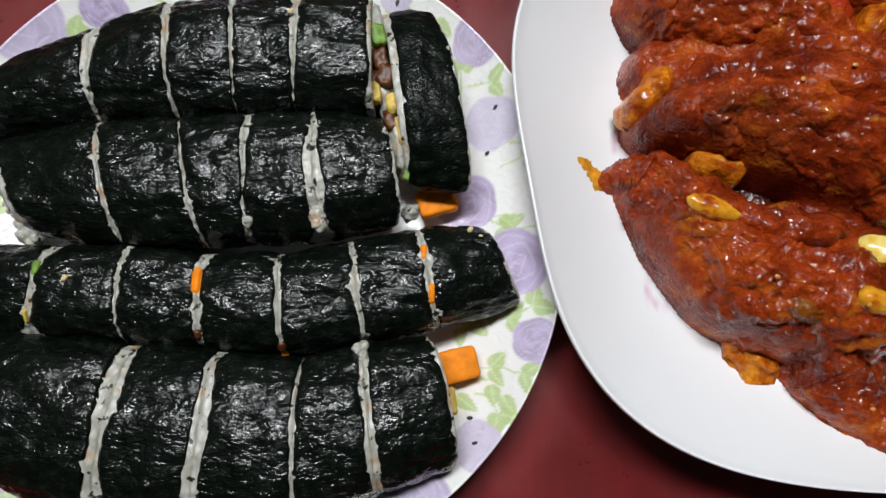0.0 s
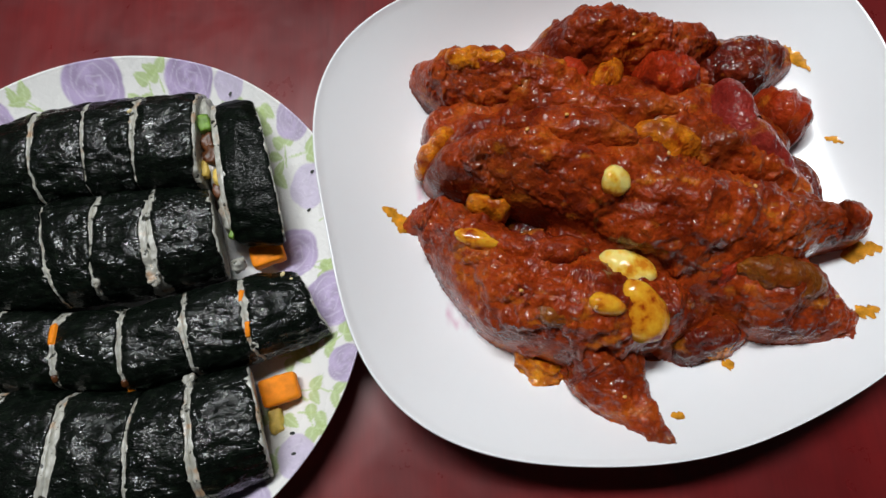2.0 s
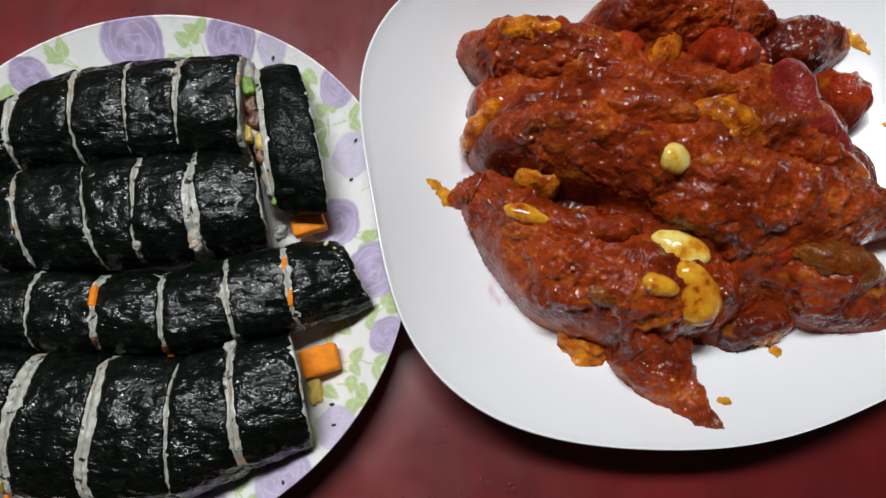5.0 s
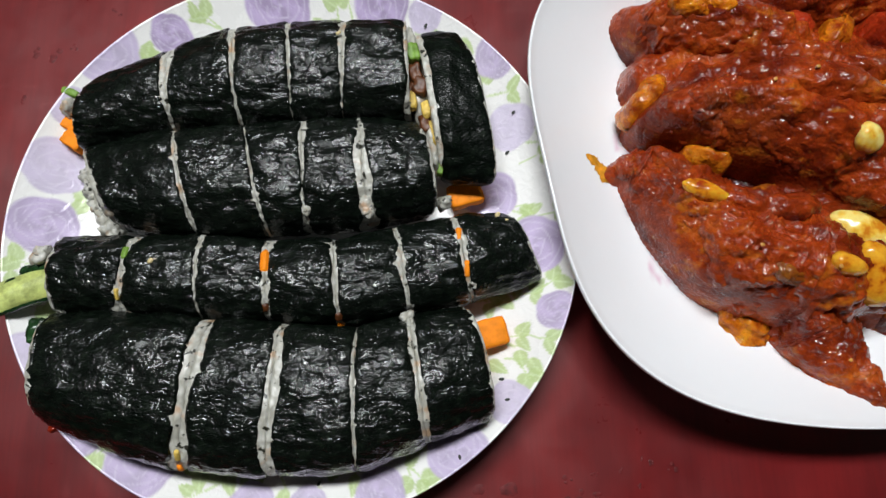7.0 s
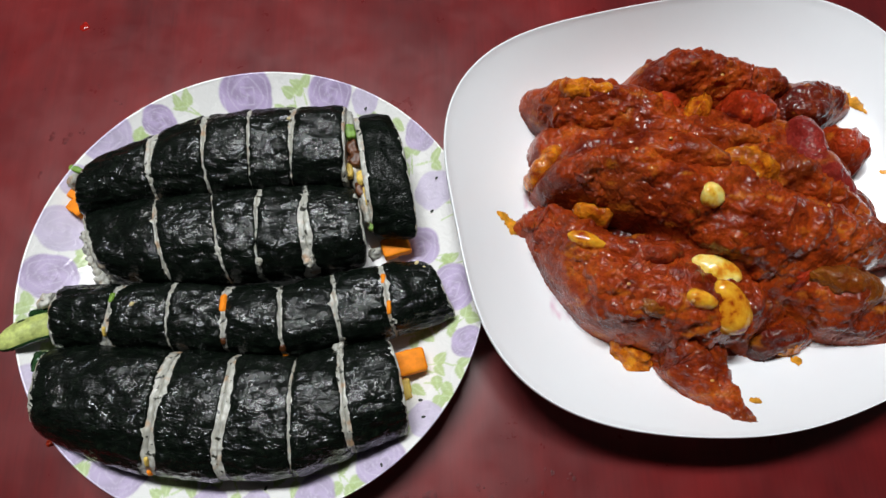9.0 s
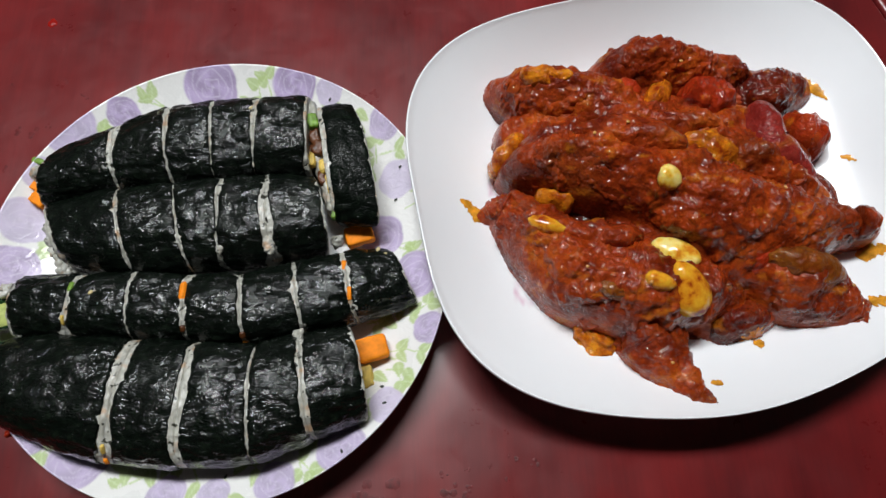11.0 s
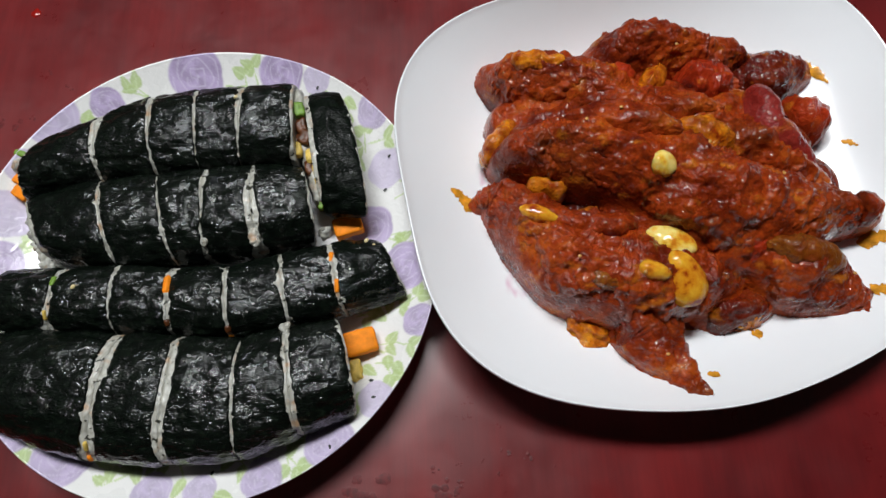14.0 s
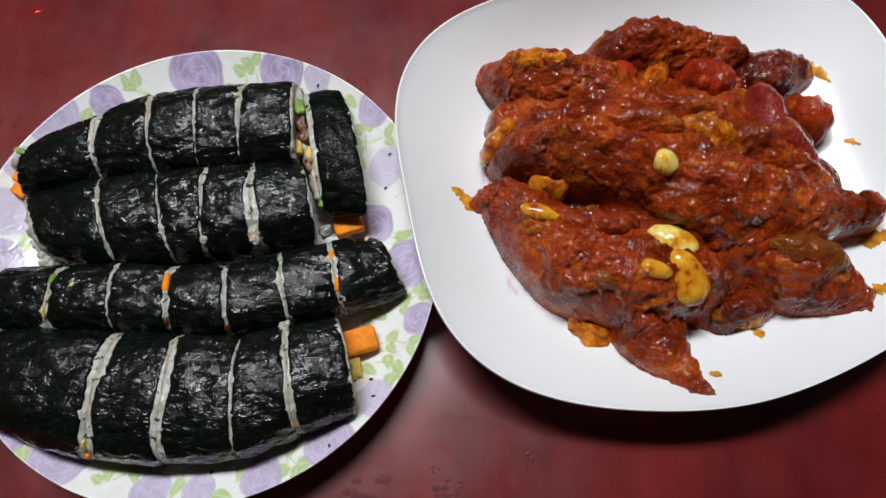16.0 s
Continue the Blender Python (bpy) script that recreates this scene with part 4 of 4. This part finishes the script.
    arc = food("chicken_piece", [(148, 26, 15, 5, 5.3), (157.6, 29.3, 20, 7.1, 8.8), (166.5, 19.2, 26, 12.6, 12.3), (180.6, 3.1, 31, 19.6, 15.8), (198.8, -14.9, 34, 24.4, 18.5), (219.9, -24.2, 35, 24.9, 18.5), (241.9, -24.9, 34, 23.1, 17.6), (263.6, -24.7, 31, 18.3, 14.1), (279.3, -26.2, 26, 10.7, 8.8)], M, "curved piece of stewed chicken under garlic cloves", "chicken", 0.0048, 5.7, 204, 247, g)
    food_part(arc, "skin_fold", [(163, 35, 26, 4.7, 6), (173, 21, 31, 7, 8), (188, 6, 37, 9, 9), (209, -1, 40, 10, 11), (231.1, -2, 41, 9.6, 12)], SAUCE, 0.004, 97)
    food_part(arc, "skin_flap", [(201.1, -26.2, 48.5, 3.0, 2), (208.9, -30.7, 49, 5.8, 3), (222.6, -35.8, 47, 3.4, 2)], OLIVE, 0.0022, 98)
    seeds(arc, [(196, -20, 54), (226, -30, 56)])
    tail = food("chicken_piece", [(225, -36, 24, 14, 13), (234, -50, 23, 18, 13), (238.5, -62, 22, 16, 11), (243, -72, 24, 12.5, 8), (249.5, -79.5, 29, 7.5, 5), (257.1, -87.2, 34, 2.3, 2.5)], M, "pointed chunk of chicken in red chilli sauce", "chicken", 0.0032, 6.1, 136, 152, g)
    seeds(tail, [(238, -66, 33.5)])
    low = food("chicken_piece", [(289.3, -15.7, 30, 9.2, 10), (301.1, -19.8, 32, 16.5, 16), (320.2, -25.8, 28, 21.3, 18), (333.5, -33, 25, 17.7, 14), (343.3, -39, 24, 10.2, 8), (352.3, -37.5, 25, 3.2, 3)], M, meat, "chicken", 0.0042, 7.9, 170, 171, g)
    food_part(low, "skin_flap", [(292, -14, 44, 5, 4), (306, -18, 47, 9, 5), (322, -24, 44, 8, 5), (332, -28, 38, 4, 3)], OLIVE, 0.0026, 90)
    seeds(low, [(338, -30, 36), (325, -20, 44)])
    food("chicken_piece", [(268.1, -40.8, 14, 9.2, 8), (277.6, -42.1, 18, 10.6, 11), (291.5, -40.5, 18, 10.7, 11), (301.1, -40.7, 14, 5.5, 7)], D, small, "chicken", 0.0028, 9.9, 95, 95, g)
    food("tomato_chunk", [(264.4, 83.4, 36, 9.6, 10), (272.8, 82.5, 39, 16.4, 15), (284.1, 81.6, 39, 17.7, 16), (296.3, 79.2, 35, 12.2, 12)], SAUCE_RED, "soft round chunk of tomato in red sauce", "tomato", 0.0045, 11, 60, 50, v)
    food("carrot_chunk", [(329.7, 65.6, 24, 12.9, 10), (339, 66.5, 27, 14.8, 13), (348.7, 64.1, 24, 14.2, 12), (355.4, 61.3, 19, 7.2, 7)], SAUCE_RED, "bright red chunk of carrot at the heap's edge", "carrot", 0.0028, 12, 50, 44, v)
    food("red_chilli", [(304.4, 77, 44, 6.9, 6), (306.2, 62.7, 47, 10.3, 8), (308.1, 49.5, 46, 13, 8), (317.8, 44.3, 43, 9.5, 7), (327.8, 34.4, 37, 4.8, 5), (333, 28.3, 33, 1.8, 3)], CHILLI, "folded dark red chilli with smooth skin", "chilli", 0.0016, 13, 50, 50, v)
    food("green_chilli", [(307.8, 40, 38, 4.2, 5), (318.6, 36.7, 37, 5.4, 5), (330, 30.1, 33, 2.4, 3)], GREEN, "olive green chilli strip", "chilli", 0.001, 14, 36, 32, v)
    food("red_chilli", [(229.5, 94.1, 44, 4.5, 5), (234.2, 87.6, 46, 7.5, 6), (239.5, 83.7, 44, 4.4, 5)], SAUCE_RED, "small bright red piece of chilli", "chilli", 0.001, 19, 36, 32, v)
    food("potato_chunk", [(243.8, 86.2, 42, 8.2, 7), (249, 82.3, 45, 12.4, 9), (256, 79.8, 43, 11.8, 8)], SAUCE_ORANGE, "yellow-orange potato chunk under sauce", "potato", 0.0034, 15, 44, 40, v)
    food("potato_chunk", [(254.6, 50.2, 50, 5.8, 6), (264.2, 48, 53, 9.2, 7), (276.9, 43.1, 52, 9.7, 7), (285.2, 38.6, 48, 5.8, 5)], SAUCE_ORANGE, "yellow-orange potato chunk under sauce", "potato", 0.0034, 18, 44, 40, v)
    food("potato_chunk", [(178, 33, 28, 6, 7), (187, 27.5, 32, 8, 9), (197, 21, 31, 7, 8)], SAUCE_ORANGE, "orange potato chunk in a hollow of the heap", "potato", 0.0030, 22, 40, 36, v)
    food("potato_chunk", [(193.7, -32.6, 13, 4.1, 4), (200.6, -43.2, 15, 6.5, 6), (208.9, -50.4, 14, 7.5, 6), (217.8, -50.0, 12, 5.5, 5)], SAUCE_ORANGE, "orange potato chunk on the bowl's bottom", "potato", 0.0046, 16, 44, 40, v)
    food("potato_chunk", [(281.1, -48.3, 12, 5.4, 5), (288.8, -44.1, 16, 9.1, 9), (297.9, -43.1, 14, 7, 7)], SAUCE_ORANGE, "orange potato chunk on the bowl's bottom", "potato", 0.0030, 17, 44, 40, v)
    food("potato_chunk", [(156, 47, 20, 4, 6), (160, 53, 25, 6.5, 9), (166, 61, 27, 7, 10), (174, 71, 26, 5.5, 8)], SAUCE_ORANGE, "amber potato wedge at the foot of the heap", "potato", 0.0030, 25, 44, 40, v)
    sauce_coat()
    clove((233.5, 24), (245.5, 18), 6.6, 3.6, GARLIC_PALE, "pale yellow garlic clove, glossy and soft", 20)
    clove((233, -5), (257, -17), 9.2, 5.0, GARLIC_PALE, "pale yellow garlic clove, glossy and soft", 21, 0.05)
    clove((242, -18), (255, -44), 10.6, 5.5, GARLIC, "soft yellow garlic clove stained with chilli oil", 22, -0.22)
    clove((224, -26), (240, -31), 5.4, 3.2, GARLIC, "soft yellow garlic clove stained with chilli oil", 23)
    clove((170, 11), (193, 3), 4.5, 2.8, GARLIC, "soft yellow garlic clove stained with chilli oil", 24)
    clove((204, 4.4), (212, 7), 4.5, 4.0, GARLIC, "soft yellow garlic clove stained with chilli oil", 26)
    for i, sp in enumerate((
            [(136, 35, 8, 1.5, 1), (142, 31, 8, 3.5, 1), (150, 24, 8, 5, 1.2)],
            [(350, 108, 13, 4.4, 1), (357, 100, 15, 2.9, 1), (362.5, 91, 16, 1.1, 0.7)],
            [(291, -54, 8, 2.2, 1), (293.6, -54.8, 8, 3.2, 1), (296.6, -53.6, 8, 1.6, 0.8)],
            [(357, -7.4, 11, 4.8, 1.2), (365.8, -6.9, 12, 6.5, 1), (371.8, -6.2, 13, 3, 0.8)],
            [(351.8, -37.2, 11, 4.5, 1.2), (357, -35.7, 11, 4, 1), (360.4, -35.6, 12, 1.7, 0.8)],
            [(259.8, -75.4, 9, 3.6, 1), (264.9, -77.1, 9, 3.1, 1), (267.5, -77.8, 9, 1.3, 0.6)],
            [(363.3, 55, 14, 1.3, 0.5), (366.7, 52.4, 14, 1.7, 0.5), (369.6, 49.5, 14, 1, 0.5)])):
        drape("oil_stain", sp, OIL, "thin orange chilli oil stain on white glaze", "stain", "oil stains in the bowl", 40 + i, 1.0 if i == 0 else 0.75)


def food_part(parent, name, spine, mat, rough, seed):
    vs, fs = sweep([tuple(q / 1000 for q in row) for row in spine], 80, 70, rough, seed)
    return link_fine(name, vs, fs, mat, parent)


def table_spots():
    """Drops and dried splashes on the table."""
    def spot(name, x, y, r, h, mat, label, seed):
        vs, K = [], 26
        rings = ((0.02, 1.0), (0.45, 0.86), (0.75, 0.55), (0.93, 0.22), (1.0, 0.0))
        for k, z in rings:
            for j in range(K):
                th = 2 * math.pi * j / K
                q = r * k * (1 + 0.35 * fbm((math.cos(th) + seed, math.sin(th), seed), 1.3, 3))
                vs.append((x + q * math.cos(th), y + q * math.sin(th), 0.0001 + h * z))
        fs = grid_faces(len(rings), K) + [tuple(range(K))]
        tagged(link(name, vs, fs, mat), label, "spot", "spots on the table")
    spot("sauce_drop", -0.135, 0.187, 0.0034, 0.0010, DROP, "small red sauce drop on the table", 1.0)
    rng = random.Random(7)
    for i, (x, y, r) in enumerate(((-0.1170, 0.1400, 0.0022), (-0.1050, 0.1280, 0.0016), (-0.1020, 0.1260, 0.0012), (-0.1250, 0.1650, 0.0009), (-0.1540, 0.1380, 0.0014), (-0.1440, 0.1030, 0.0026), (-0.1320, 0.1010, 0.0030), (-0.1240, 0.1060, 0.0018), (-0.1450, 0.0760, 0.0020), (0.1530, -0.1180, 0.0010), (0.1830, -0.1150, 0.0008), (0.1210, -0.1150, 0.0020), (0.1330, -0.1120, 0.0016), (0.1450, -0.1110, 0.0010),
                                   (0.0762, -0.1205, 0.0045), (0.0900, -0.1230, 0.0055), (0.0773, -0.1297, 0.0060), (0.1198, -0.1263, 0.0060), (0.1232, -0.1209, 0.0035),
                                   (0.1287, -0.1253, 0.0030), (0.1686, -0.1110, 0.0026), (0.1601, -0.1072, 0.0016), (0.155, -0.1065, 0.0012), (0.1330, -0.1230, 0.0024))):
        for k in range(4):
            spot("dried_splash", x + rng.uniform(-1, 1) * r, y + rng.uniform(-1, 1) * r, r * rng.uniform(0.25, 0.6), 0.00006, STAIN, "dried dark red sauce splash on the table", i * 3.1 + k)
    for x, y in ((0.1018, 0.0563), (0.0986, 0.0379), (0.0708, -0.1018), (0.0121, -0.1112), (0.0919, -0.0790), (0.0903, -0.0702), (-0.0985, -0.0760), (0.060, 0.103)):
        c = chunk(None, "seaweed_crumb", (x, y, plate_z(math.hypot(x, y)) + 0.0006), (0.0024, 0.0013, 0.0006), x * 4000, CRUMB, x * 700)
        tagged(c, "tiny black seaweed crumb on the plate", "crumb", "seaweed crumbs on the plate")


build_room()
build_lamp()
build_table()
build_plate()
build_bowl()
build_rolls()
build_stew()
table_spots()
